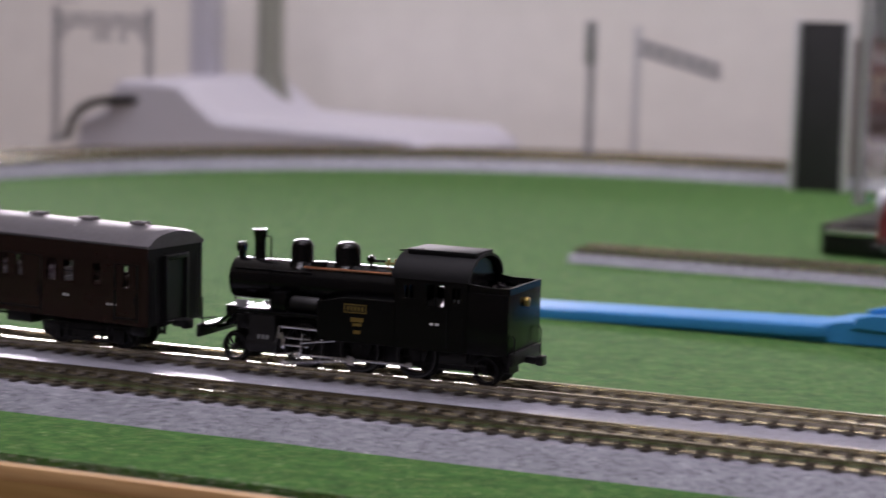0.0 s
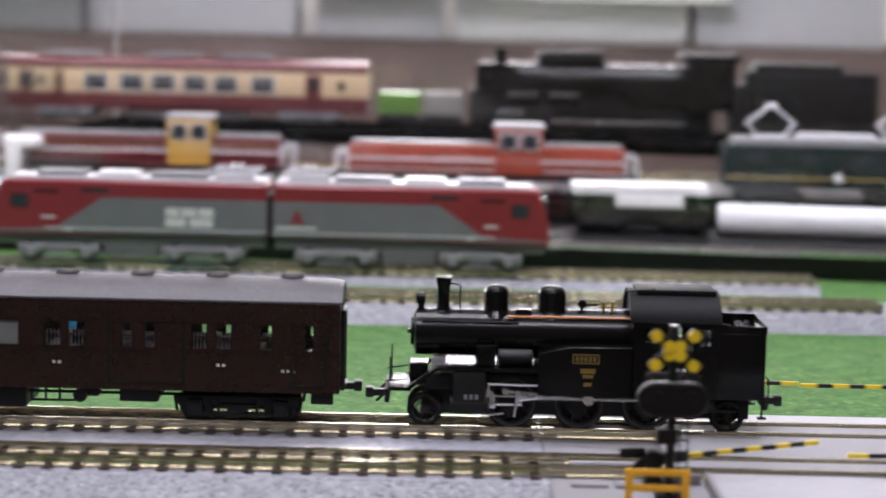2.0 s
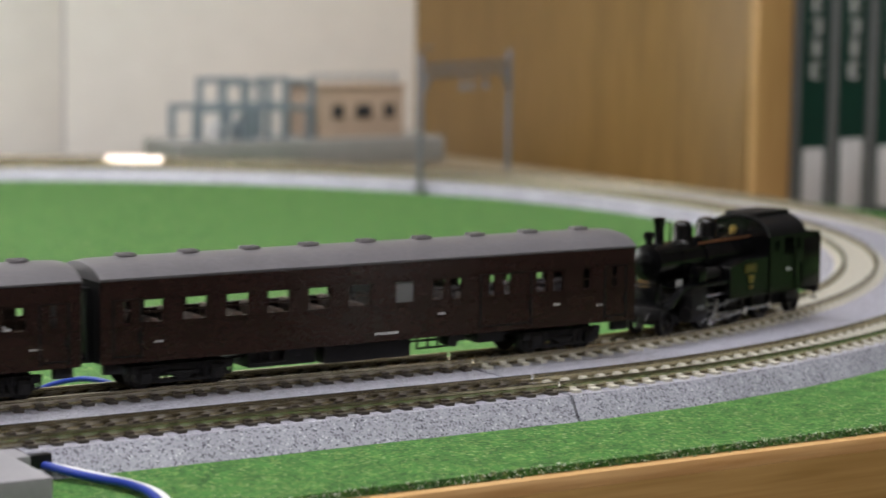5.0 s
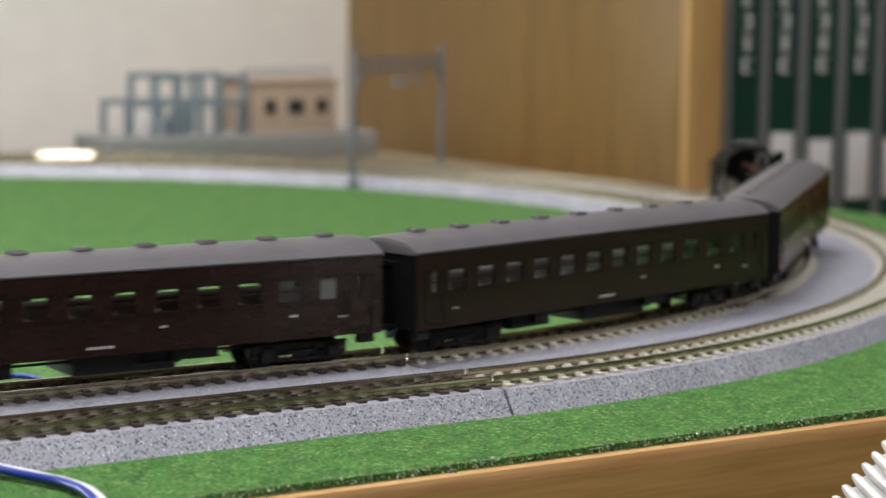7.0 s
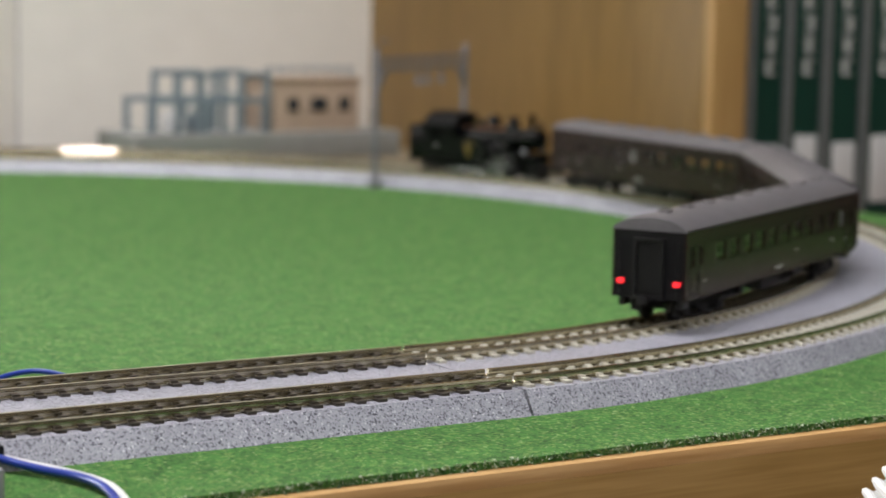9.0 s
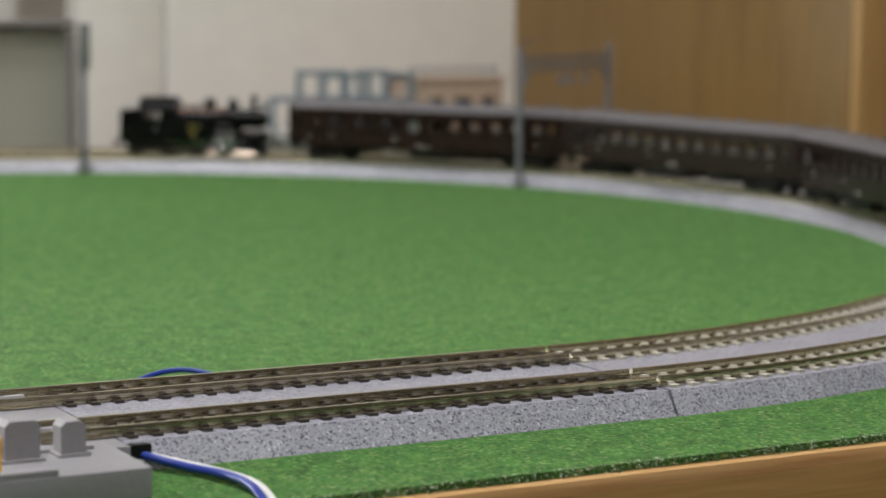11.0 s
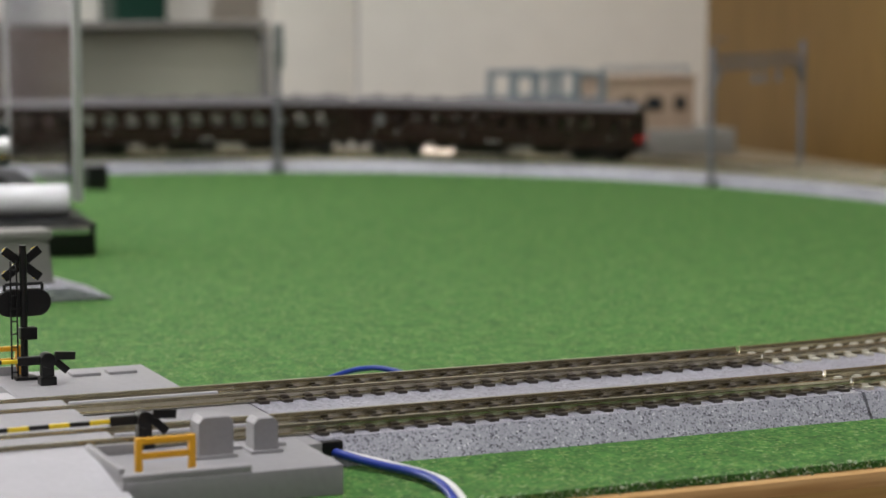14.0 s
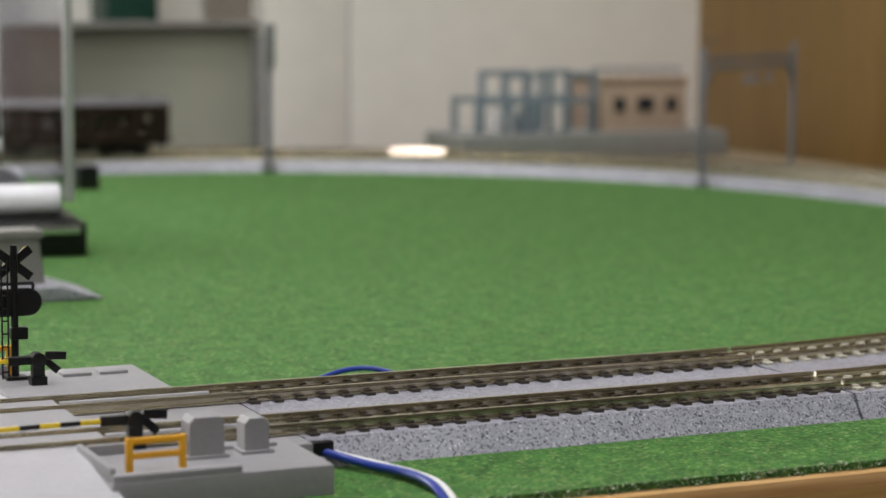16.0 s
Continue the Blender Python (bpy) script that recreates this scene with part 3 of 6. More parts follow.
def bogie(parent, x, base=16.0, r=2.85, mat="frame_black", length=24.0):
    """A coach bogie: side frames with springs and boxes, cross beam, brake hangers, two wheelsets."""
    bm = B()
    box(bm, V(0, 0, 4.6), V(5, 12, 1.2), 0.2 * MM)
    ob = part("bogie", bm, mat, parent, "black bogie with leaf springs")
    ob.location = V(x, 0, 0)
    for sgn in (-1, 1):
        y = sgn * 6.6
        bm = B()
        box(bm, V(0, y, 4.2), V(length - 1.0, 0.9, 1.7), 0.2 * MM)
        box(bm, V(0, y * 0.6, 3.4), V(length - 5, 1.2, 2.6), 0.2 * MM)
        for e in (-5.2, -3.6, 3.6, 5.2):
            rod(bm, V(e, y + sgn * 0.5, 1.6), V(e, y + sgn * 0.5, 4.6), 0.32 * MM, 6)
        box(bm, V(0, y + sgn * 0.3, 1.5), V(12.5, 0.7, 0.6), 0.1 * MM)
        for e in (-base / 2, base / 2):
            box(bm, V(e, y + sgn * 0.3, 2.9), V(2.8, 1.5, 3.0), 0.25 * MM)
            box(bm, V(e - 2.2, y, 2.9), V(0.7, 0.7, 2.2), 0.1 * MM, ry=14)
            box(bm, V(e + 2.2, y, 2.9), V(0.7, 0.7, 2.2), 0.1 * MM, ry=-14)
            cyl(bm, V(e, y + sgn * 1.0, 2.7), 0.8 * MM, 0.5 * MM, "y", 12)
        for k in range(4):
            box(bm, V(0, y + sgn * 0.5, 3.3 - 0.42 * k), V(6.4 - 1.2 * k, 0.9, 0.34))
        for e in (-length / 2 + 0.3, length / 2 - 0.3):
            box(bm, V(e, y * 0.9, 3.4), V(0.6, 0.6, 3.0), 0.1 * MM, ry=8 if e > 0 else -8)
        box(bm, V(0, y, 1.7), V(base * 0.55, 0.4, 0.35))
        part("side_frame", bm, mat, ob)
    for e in (-base / 2, base / 2):
        wheelset(ob, e, r)
    return ob


def coupler(parent, x, sgn, z=5.2):
    bm = B()
    box(bm, V(x + sgn * 1.6, 0, z), V(3.2, 1.8, 1.3), 0.25 * MM)
    box(bm, V(x + sgn * 3.2, 0.3, z), V(1.6, 2.6, 2.0), 0.35 * MM)
    return part("coupler", bm, "black", parent, "black knuckle coupler")


def side_wall(parent, y, x0, x1, z0, z1, openings, mat, zt=0.7):
    """A coach side with real window openings: (xa, xb, za, zb), in mm."""
    bm = B()
    xs = sorted({x0, x1, *[o[0] for o in openings], *[o[1] for o in openings]})
    for xa, xb in zip(xs, xs[1:]):
        hole = [o for o in openings if o[0] <= xa + 1e-6 and o[1] >= xb - 1e-6]
        if hole:
            _, _, za, zb = hole[0]
            box(bm, V((xa + xb) / 2, y, (z0 + za) / 2), V(xb - xa, zt, za - z0))
            box(bm, V((xa + xb) / 2, y, (zb + z1) / 2), V(xb - xa, zt, z1 - zb))
        else:
            box(bm, V((xa + xb) / 2, y, (z0 + z1) / 2), V(xb - xa, zt, z1 - z0))
    bmesh.ops.remove_doubles(bm, verts=bm.verts, dist=0.002 * MM)
    return part("side_wall", bm, mat, parent)


def coach(name, label, windows, doors, length=132.5, tail=False, marks=True, parts_under=(), seats="seat_dark"):
    """A brown coach: sides with openings, roof with ventilators, ends with gangways, interior, bogies."""
    c = thing(name, pose(0, 0, 0), label, "coach", "coaches of the train")
    h = length / 2
    hw = 9.3
    za, zb = 13.3, 17.8
    for sgn in (-1, 1):
        y = sgn * hw
        w = side_wall(c, y, -h, h, 5.2, 22.0, [(a, b, za, zb) for a, b, _ in windows], "brown")
        for z, hz in ((12.7, 0.34), (18.4, 0.34), (5.6, 0.7)):
            part("belt_rail", box(B(), V(0, y + sgn * 0.42, z), V(length - 1, 0.22, hz)), "brown", w)
        for a, b, kind in windows:
            bm = B()
            box(bm, V((a + b) / 2, y - sgn * 0.12, (za + zb) / 2), V(b - a, 0.15, zb - za))
            if kind == "frosted":
                part("window", bm, "frosted_pane", c, "frosted grey window")
            elif kind == "black":
                part("window", bm, "window", c, "dark window")
            else:
                pane = part("window", bm, "glazing", c)
                pane.visible_shadow = False
                bm = B()
                box(bm, V((a + b) / 2, y + sgn * 0.12, (za + zb) / 2 - 0.1), V(b - a, 0.3, 0.28))
                box(bm, V((a + b) / 2, y + sgn * 0.3, za - 0.15), V(b - a + 0.6, 0.5, 0.3))
                for e in (a + 0.15, b - 0.15):
                    box(bm, V(e, y + sgn * 0.05, (za + zb) / 2), V(0.3, 0.35, zb - za))
                part("window_frame", bm, "brown", pane)
                if kind == "bars":
                    bm = B()
                    for i in range(1, 5):
                        rod(bm, V(a + (b - a) * i / 5, y - sgn * 0.5, za), V(a + (b - a) * i / 5, y - sgn * 0.5, zb - 1.6), 0.07 * MM, 5)
                    rod(bm, V(a, y - sgn * 0.5, za + 2.2), V(b, y - sgn * 0.5, za + 2.2), 0.06 * MM, 5)
                    part("window_bar", bm, "pole", pane, "thin pale guard bars")
        for a, b in doors:
            bm = B()
            for e in (a, b):
                box(bm, V(e, y + sgn * 0.38, 11.8), V(0.5, 0.18, 12.6))
            box(bm, V((a + b) / 2, y + sgn * 0.38, 6.6), V(b - a, 0.18, 0.3))
            box(bm, V((a + b) / 2, y + sgn * 0.38, 18.2), V(b - a, 0.18, 0.3))
            box(bm, V(b - 0.6, y + sgn * 0.55, 10.5), V(0.25, 0.3, 1.8))
            part("side_door", bm, "black", c, "door outlined by dark gaps")
        if marks:
            yy = y + sgn * 0.38
            for x, z, n, s in ((h - 10.5, 9.3, 3, 0.8), (h - 22.5, 10.2, 2, 0.9), (h - 53, 10.2, 2, 0.9), (h - 69, 6.9, 6, 1.0), (-h + 12, 9.2, 2, 0.8)):
                bm = B()
                for i in range(n):
                    box(bm, V(x + i * 1.0, yy, z), V(s * 0.62, 0.05, s * 0.55))
                part("marking", bm, "lettering", c, "small white bars of lettering")
    # roof: an arch, drawn in at both ends
    prof = [(-hw - 0.35, 21.8), (-hw - 0.35, 22.4), (-hw + 1.2, 23.6), (-6.2, 24.7), (-3.2, 25.3), (0, 25.6), (3.2, 25.3), (6.2, 24.7), (hw - 1.2, 23.6), (hw + 0.35, 22.4), (hw + 0.35, 21.8)]
    bm = B()
    rows = []
    for x, k in ((-h - 0.3, 0.86), (-h + 0.5, 0.93), (-h + 1.8, 0.98), (-h + 4, 1.0), (h - 4, 1.0), (h - 1.8, 0.98), (h - 0.5, 0.93), (h + 0.3, 0.86)):
        rows.append([bm.verts.new(V(x, py, 21.8 + (pz - 21.8) * (k if pz > 22.5 else 1))) for py, pz in prof])
    for p, q in zip(rows, rows[1:]):
        for i in range(len(prof) - 1):
            bm.faces.new((p[i], p[i + 1], q[i + 1], q[i]))
        bm.faces.new((p[-1], p[0], q[0], q[-1]))
    bm.faces.new(rows[0])
    bm.faces.new(rows[-1])
    bmesh.ops.recalc_face_normals(bm, faces=bm.faces)
    roof = part("roof", bm, "roof_grey", c, "grey arched roof")
    n = 9
    for i in range(n):
        x = -h + 9.5 + (length - 19) * i / (n - 1)
        bm = B()
        box(bm, V(x, 0, 25.85), V(2.2, 2.6, 0.6), 0.2 * MM)
        prism(bm, [(x * MM - 2.1 * MM, 25.6 * MM), (x * MM - 1.9 * MM, 26.3 * MM), (x * MM + 1.9 * MM, 26.3 * MM), (x * MM + 2.1 * MM, 25.6 * MM)], -1.1 * MM, -0.8 * MM, "y")
        prism(bm, [(x * MM - 2.1 * MM, 25.6 * MM), (x * MM - 1.9 * MM, 26.3 * MM), (x * MM + 1.9 * MM, 26.3 * MM), (x * MM + 2.1 * MM, 25.6 * MM)], 0.8 * MM, 1.1 * MM, "y")
        part("ventilator", bm, "vent_grey", roof, "lighter grey ventilator")
    # ends, gangway, interior
    for sgn in (-1, 1):
        bm = B()
        prism(bm, [(-hw * MM, 5.2 * MM), (-hw * MM, 22.0 * MM), (-6.2 * MM, 23.9 * MM), (-3 * MM, 24.5 * MM), (3 * MM, 24.5 * MM), (6.2 * MM, 23.9 * MM), (hw * MM, 22.0 * MM), (hw * MM, 5.2 * MM)], sgn * (h - 0.7) * MM, sgn * h * MM)
        # Black instead of coach brown: the shade on the ends is in the colour.
        part("end_wall", bm, "roof_black", c, "end wall, coloured black for its shade")
        bm = B()
        for y in (-3.6, 3.6):
            box(bm, V(sgn * (h + 0.4), y, 12.2), V(0.8, 0.9, 14.6), 0.2 * MM)
        box(bm, V(sgn * (h + 0.4), 0, 19.6), V(0.8, 8.1, 1.0), 0.2 * MM)
        box(bm, V(sgn * (h + 0.4), 0, 5.6), V(1.4, 7.4, 0.7), 0.1 * MM)
        part("gangway", bm, "black", c, "black gangway bellows")
        box(bm := B(), V(sgn * (h + 0.05), 0, 12.0), V(0.3, 6.0, 13.6))
        part("end_door", bm, "black", c)
        coupler(c, sgn * h, sgn)
        bm = B()
        for y in (-7.6, 7.6):
            rod(bm, V(sgn * (h + 0.35), y, 6), V(sgn * (h + 0.35), y, 19), 0.16 * MM, 6)
            box(bm, V(sgn * (h - 3.2), y, 4.0), V(4.2, 1.4, 2.2), 0.2 * MM)
        part("steps", bm, "black", c)
        bogie(c, sgn * (h - 19), 16.0)
    box(bm := B(), V(0, 0, 5.6), V(length - 2, 2 * hw - 1, 0.8))
    part("floor_pan", bm, "frame_black", c)
    bm = B()
    x = -h + 12
    while x < h - 12:
        for y in (-5.6, 5.6):
            box(bm, V(x, y, 9.6), V(1.6, 5.8, 8.2), 0.3 * MM)
        x += 9.6
    part("seating", bm, seats, c, "seat backs inside")
    if name == "passenger_coach":
        part("inner_bench", box(B(), V(-2, 0, 10.7), V(length - 30, 9.0, 9.0), 0.4 * MM), seats, c, "row of benches inside")
    for xa, xb, zl in parts_under:
        part("underfloor_box", box(B(), V((xa + xb) / 2, 0, (5.2 + zl) / 2), V(xb - xa, 13.5, 5.2 - zl), 0.3 * MM), "frame_black", c)
    part("truss_rod", rod(B(), V(-40, -4, 3.6), V(40, -4, 3.6), 0.3 * MM, 6), "frame_black", c)
    for xa in (-h + 34, 8.8):
        bm = B()
        for k in range(3):
            rod(bm, V(xa + k * 2.6, -7.5, 5.2), V(xa + k * 2.6, -7.5, 2.6), 0.25 * MM, 6)
        rod(bm, V(xa - 0.2, -7.5, 2.6), V(xa + 8, -7.5, 2.6), 0.25 * MM, 6)
        cyl(bm, V(xa + 9, -6, 3.6), 1.3 * MM, 4 * MM, "y", 14)
        box(bm, V(xa + 11, -6, 4.2), V(3, 3, 1.6), 0.3 * MM)
        part("brake_rigging", bm, "frame_black", c)
    if tail:
        for y in (-7.4, 7.4):
            box(bm := B(), V(-h - 0.2, y, 9.2), V(0.6, 1.6, 1.2), 0.2 * MM)
            part("tail_lamp", bm, "tail", c, "glowing red tail lamp")
    return c


def add_coach(ob, lead, length=132.5):
    h = length / 2 - 19
    bs = [b for b in ob.children if b.name.startswith("bogie")]
    TRAIN.append((ob, lead, h * MM, [(b, b.location.x) for b in bs]))


H = 132.5 / 2
w1 = [(H - 6.7, H - 4.7, "dark"), (H - 15, H - 12.4, "dark"), (H - 23.2, H - 19.9, "bars"), (H - 27.8, H - 24.5, "bars"), (H - 36.4, H - 34.2, "bars"), (H - 40.6, H - 38.4, "bars"),
      (H - 50.6, H - 47.1, "bars"), (H - 55.1, H - 51.6, "bars"), (H - 64.2, H - 59.7, "frosted")]
w1 += [(H - 76 - 9.7 * i, H - 70.2 - 9.7 * i, "") for i in range(6)] + [(-H + 4.7, -H + 6.7, "dark")]
w2 = [(H - 6.7, H - 4.7, "dark")] + [(H - 16.6 - 9.6 * i, H - 11.0 - 9.6 * i, "") for i in range(12)] + [(-H + 4.7, -H + 6.7, "dark")]
w3 = [(H - 6.7, H - 4.7, "dark"), (H - 15.5, H - 11.5, "frosted")] + [(H - 25.6 - 9.6 * i, H - 20.0 - 9.6 * i, "") for i in range(10)] + [(-H + 8.5, -H + 11, "dark"), (-H + 3.7, -H + 5.7, "dark")]
under = ((-5, 18, 0.9), (38 - 18, 46 - 18, 2.4), (-32, -18, 1.6))
LOCO_LEN = 75.0
add_coach(coach("baggage_coach", "dark brown combined baggage coach with grey roof on the track", w1, ((H - 8.6, H - 2.6), (H - 42.5, H - 29), (-H + 2.6, -H + 8.6)), parts_under=((-14, 7.6, 0.9), (25, 32.2, 2.4), (-32, -16, 1.4))), 0.0792 + 0.06625)
add_coach(coach("passenger_coach", "dark brown passenger coach with grey roof and many windows", w2, ((H - 8.6, H - 2.6), (-H + 2.6, -H + 8.6)), parts_under=under, seats="seat"), 0.0792 + 0.1365 + 0.06625)
add_coach(coach("passenger_coach", "dark brown rear passenger coach with two red tail lamps", w3, ((H - 8.6, H - 2.6), (-H + 2.6, -H + 8.6)), tail=True, parts_under=under), 0.0792 + 0.273 + 0.06625)


def steam_loco():
    """The black tank engine, running bunker first: +x is the bunker end, 0 its middle, heights above the rail."""
    c = thing("tank_locomotive", pose(0, 0, 0), "black steam tank locomotive with bright rods running bunker first", "steam locomotive")
    u = lambda x: 37.5 + x
    # frame, running boards
    bm = B()
    box(bm, V(u(-33), 0, 5.0), V(62, 6.2, 6.0), 0.2 * MM)
    box(bm, V(u(-33), 0, 8.3), V(60, 9, 3.0), 0.3 * MM)
    part("chassis", bm, "frame_black", c)
    bm = B()
    box(bm, V(u(-51.5), 0, 11.3), V(19, 17.5, 0.6), 0.12 * MM)
    for s in (-1, 1):
        prism(bm, [(u(-61) * MM, 11.6 * MM), (u(-61) * MM, 11.0 * MM), (u(-66.4) * MM, 7.0 * MM), (u(-67.2) * MM, 7.4 * MM)], s * 8.7 * MM, s * 6.4 * MM, "y")
    box(bm, V(u(-68), 0, 7.2), V(4.4, 15.5, 0.7), 0.12 * MM)
    box(bm, V(u(-64.5), 0, 9.3), V(3.6, 7, 4.2), 0.3 * MM)
    part("running_board", bm, "satin", c)
    bm = B()
    box(bm, V(u(-70.3), 0, 6.0), V(0.9, 16.4, 2.6), 0.2 * MM)
    for y in (-7.4, 7.4):
        rod(bm, V(u(-69.8), y, 7), V(u(-69.8), y, 13.2), 0.16 * MM, 6)
        rod(bm, V(u(-70.6), y, 8.6), V(u(-66.5), y, 9.2), 0.14 * MM, 6)
    for y in (-5, 5):
        rod(bm, V(u(-70.8), y, 6), V(u(-72.3), y, 4.4), 0.3 * MM, 6)
    part("front_buffer_beam", bm, "frame_black", c)
    coupler(c, u(-70.6), -1)
    # boiler
    bm = B()
    lathe(bm, [(0.6 * MM, u(-65.9) * MM), (3.0 * MM, u(-65.7) * MM), (3.9 * MM, u(-65.3) * MM), (4.35 * MM, u(-65.2) * MM), (4.4 * MM, u(-64.7) * MM), (4.4 * MM, u(-45.6) * MM), (4.75 * MM, u(-45.4) * MM), (4.75 * MM, u(-22) * MM)], V(0, 0, 17.1), 40, "x")
    boiler = part("boiler", bm, "satin", c)
    bm = B()
    for x in (-55.5, -45.5, -39.0, -33.0, -27.5):
        rr = 4.46 if x < -45.6 else 4.82
        lathe(bm, [(rr * 0.97 * MM, u(x - 0.3) * MM), (rr * 1.004 * MM, u(x - 0.3) * MM), (rr * 1.004 * MM, u(x + 0.3) * MM), (rr * 0.97 * MM, u(x + 0.3) * MM)], V(0, 0, 17.1), 36, "x")
    part("boiler_band", bm, "satin", boiler)
    bm = B()
    cyl(bm, V(u(-65.9), 0, 17.1), 2.6 * MM, 0.6 * MM, "x", 24, bevel=0.15 * MM)
    rod(bm, V(u(-66.4), -2.2, 17.1), V(u(-66.4), 2.2, 17.1), 0.14 * MM, 6)
    cyl(bm, V(u(-66.5), 0, 17.1), 0.5 * MM, 0.7 * MM, "x", 10)
    part("smokebox_door", bm, "satin", boiler)
    bm = B()
    lathe(bm, [(1.75 * MM, 20.6 * MM), (1.35 * MM, 21.6 * MM), (1.15 * MM, 22.4 * MM), (1.2 * MM, 25.6 * MM), (1.42 * MM, 26.4 * MM), (1.5 * MM, 27.2 * MM), (1.5 * MM, 27.6 * MM), (1.15 * MM, 27.6 * MM), (1.05 * MM, 24 * MM)], V(u(-60.1), 0, 0), 28)
    part("chimney", bm, "satin", boiler)
    bm = B()
    rod(bm, V(u(-57.0), -1.0, 21), V(u(-57.0), -1.0, 26.2), 0.17 * MM, 8)
    rod(bm, V(u(-57.0), -1.0, 26.2), V(u(-58.8), -0.6, 26.4), 0.14 * MM, 6)
    part("whistle_pipe", bm, "satin", boiler)
    bm = B()
    cyl(bm, V(u(-64.4), 0, 23.5), 1.1 * MM, 1.8 * MM, "x", 20, bevel=0.25 * MM)
    box(bm, V(u(-64.3), 0, 22.0), V(1.2, 1.4, 1.4), 0.15 * MM)
    part("headlamp", bm, "satin", boiler, "small round black headlamp")
    for x, r, top in ((-50.1, 2.35, 26.2), (-39.6, 2.7, 26.3)):
        bm = B()
        lathe(bm, [((r + 1.0) * MM, 20.2 * MM), ((r + 0.25) * MM, 21.4 * MM), (r * MM, 22.0 * MM), (r * MM, (top - 1.6) * MM), (r * 0.93 * MM, (top - 0.9) * MM), (r * 0.72 * MM, (top - 0.3) * MM), (r * 0.4 * MM, top * MM), (0.1 * MM, (top + 0.05) * MM)], V(u(x), 0, 0), 32)
        part("dome", bm, "satin", boiler)
    bm = B()
    box(bm, V(u(-45.0), -2.4, 21.6), V(3.0, 2.4, 1.0), 0.2 * MM)
    cyl(bm, V(u(-33.9), -0.6, 23.1), 0.85 * MM, 1.4 * MM, "y", 16, bevel=0.2 * MM)
    rod(bm, V(u(-33.9), -0.6, 21.6), V(u(-33.9), -0.6, 23), 0.3 * MM, 8)
    rod(bm, V(u(-33.3), -0.6, 22.8), V(u(-30.8), -0.4, 22.9), 0.25 * MM, 8)
    part("boiler_fittings", bm, "satin", boiler)
    bm = B()
    for x in (-29.8, -28.2):
        rod(bm, V(u(x), -1.0, 21.6), V(u(x), -1.0, 23.6), 0.3 * MM, 8)
    rod(bm, V(u(-30.6), -1.0, 22.6), V(u(-27.2), -1.0, 22.6), 0.22 * MM, 8)
    part("safety_valve", bm, "brass", boiler, "small brass safety valves")
    for s in (-1, 1):
        bm = B()
        rod(bm, V(u(-48), s * 3.45, 20.75), V(u(-24.6), s * 3.45, 20.75), 0.26 * MM, 8)
        part("copper_pipe", bm, "copper", boiler, "thin copper pipe along the boiler")
        bm = B()
        rod(bm, V(u(-64), s * 4.0, 19.6), V(u(-46), s * 4.0, 19.6), 0.15 * MM, 6)
        rod(bm, V(u(-55.5), s * 4.1, 19.6), V(u(-55.5), s * 4.65, 13.5), 0.14 * MM, 6)
        for k in range(3):
            rod(bm, V(u(-47.6 + k * 0.8), s * 3.0, 20.9), V(u(-46.6 + k * 0.8), s * 4.85, 15.5), 0.14 * MM, 6)
        part("pipework", bm, "satin", boiler)
        bm = B()
        box(bm, V(u(-60.8), s * 6.6, 12.5), V(2.6, 0.3, 1.6), 0.08 * MM)
        for k in range(3):
            box(bm, V(u(-53.0 + k * 1.2), s * 6.2, 12.2), V(0.8, 0.4, 1.1), 0.08 * MM)
        part("pump_marks", bm, "mid_grey", c, "pale grey fitting above the running board")
        bm = B()
        box(bm, V(u(-52.0), s * 6.0, 13.6), V(3.6, 3.0, 4.0), 0.3 * MM)
        part("air_pump", bm, "satin", c)
        # Filler added to cover the bright running board reflection under the boiler.
        part("gap_filler", cyl(B(), V(u(-46.4), s * 5.4, 13.2), 1.7 * MM, 6.4 * MM, "x", 18, bevel=0.4 * MM), "frame_black", c)
        # side tank with a sloping front shoulder
        bm = B()
        prism(bm, [(u(-42.2) * MM, 6.8 * MM), (u(-42.2) * MM, 14.7 * MM), (u(-36.5) * MM, 16.0 * MM), (u(-31) * MM, 16.1 * MM), (u(-24.4) * MM, 16.1 * MM), (u(-24.4) * MM, 6.8 * MM)], s * 9.1 * MM, s * 4.2 * MM, "y", 0.12 * MM)
        tank = part("side_tank", bm, "satin", c)
        bm = B()
        box(bm, V(u(-33.4), s * 9.2, 13.9), V(5.0, 0.2, 1.7), 0.05 * MM)
        part("number_plate", bm, "black", tank, "black plate with brass border")
        bm = B()
        for zz in (-0.8, 0.8):
            box(bm, V(u(-33.4), s * 9.28, 13.9 + zz), V(5.0, 0.12, 0.2))
        for xx in (-2.4, 2.4):
            box(bm, V(u(-33.4) + xx, s * 9.28, 13.9), V(0.2, 0.12, 1.6))
        for k in range(5):
            box(bm, V(u(-33.4) - 1.6 + 0.8 * k, s * 9.3, 13.9), V(0.45, 0.1, 0.9))
        box(bm, V(u(-33.0), s * 9.2, 11.6), V(2.8, 0.14, 0.9), 0.03 * MM)
        box(bm, V(u(-33.0), s * 9.2, 10.6), V(2.0, 0.14, 0.6), 0.03 * MM)
        box(bm, V(u(-33.0), s * 9.2, 9.1), V(1.5, 0.14, 0.7), 0.03 * MM)
        part("brass_plate", bm, "brass", tank, "brass plates with unreadable bars")
        # cylinders
        bm = B()
        box(bm, V(u(-55.0), s * 6.7, 6.9), V(6.2, 4.2, 8.0), 0.5 * MM)
        cyl(bm, V(u(-55.0), s * 7.0, 4.6), 1.9 * MM, 7.2 * MM, "x", 20, bevel=0.2 * MM)
        part("cylinder", bm, "frame_black", c)
        bm = B()
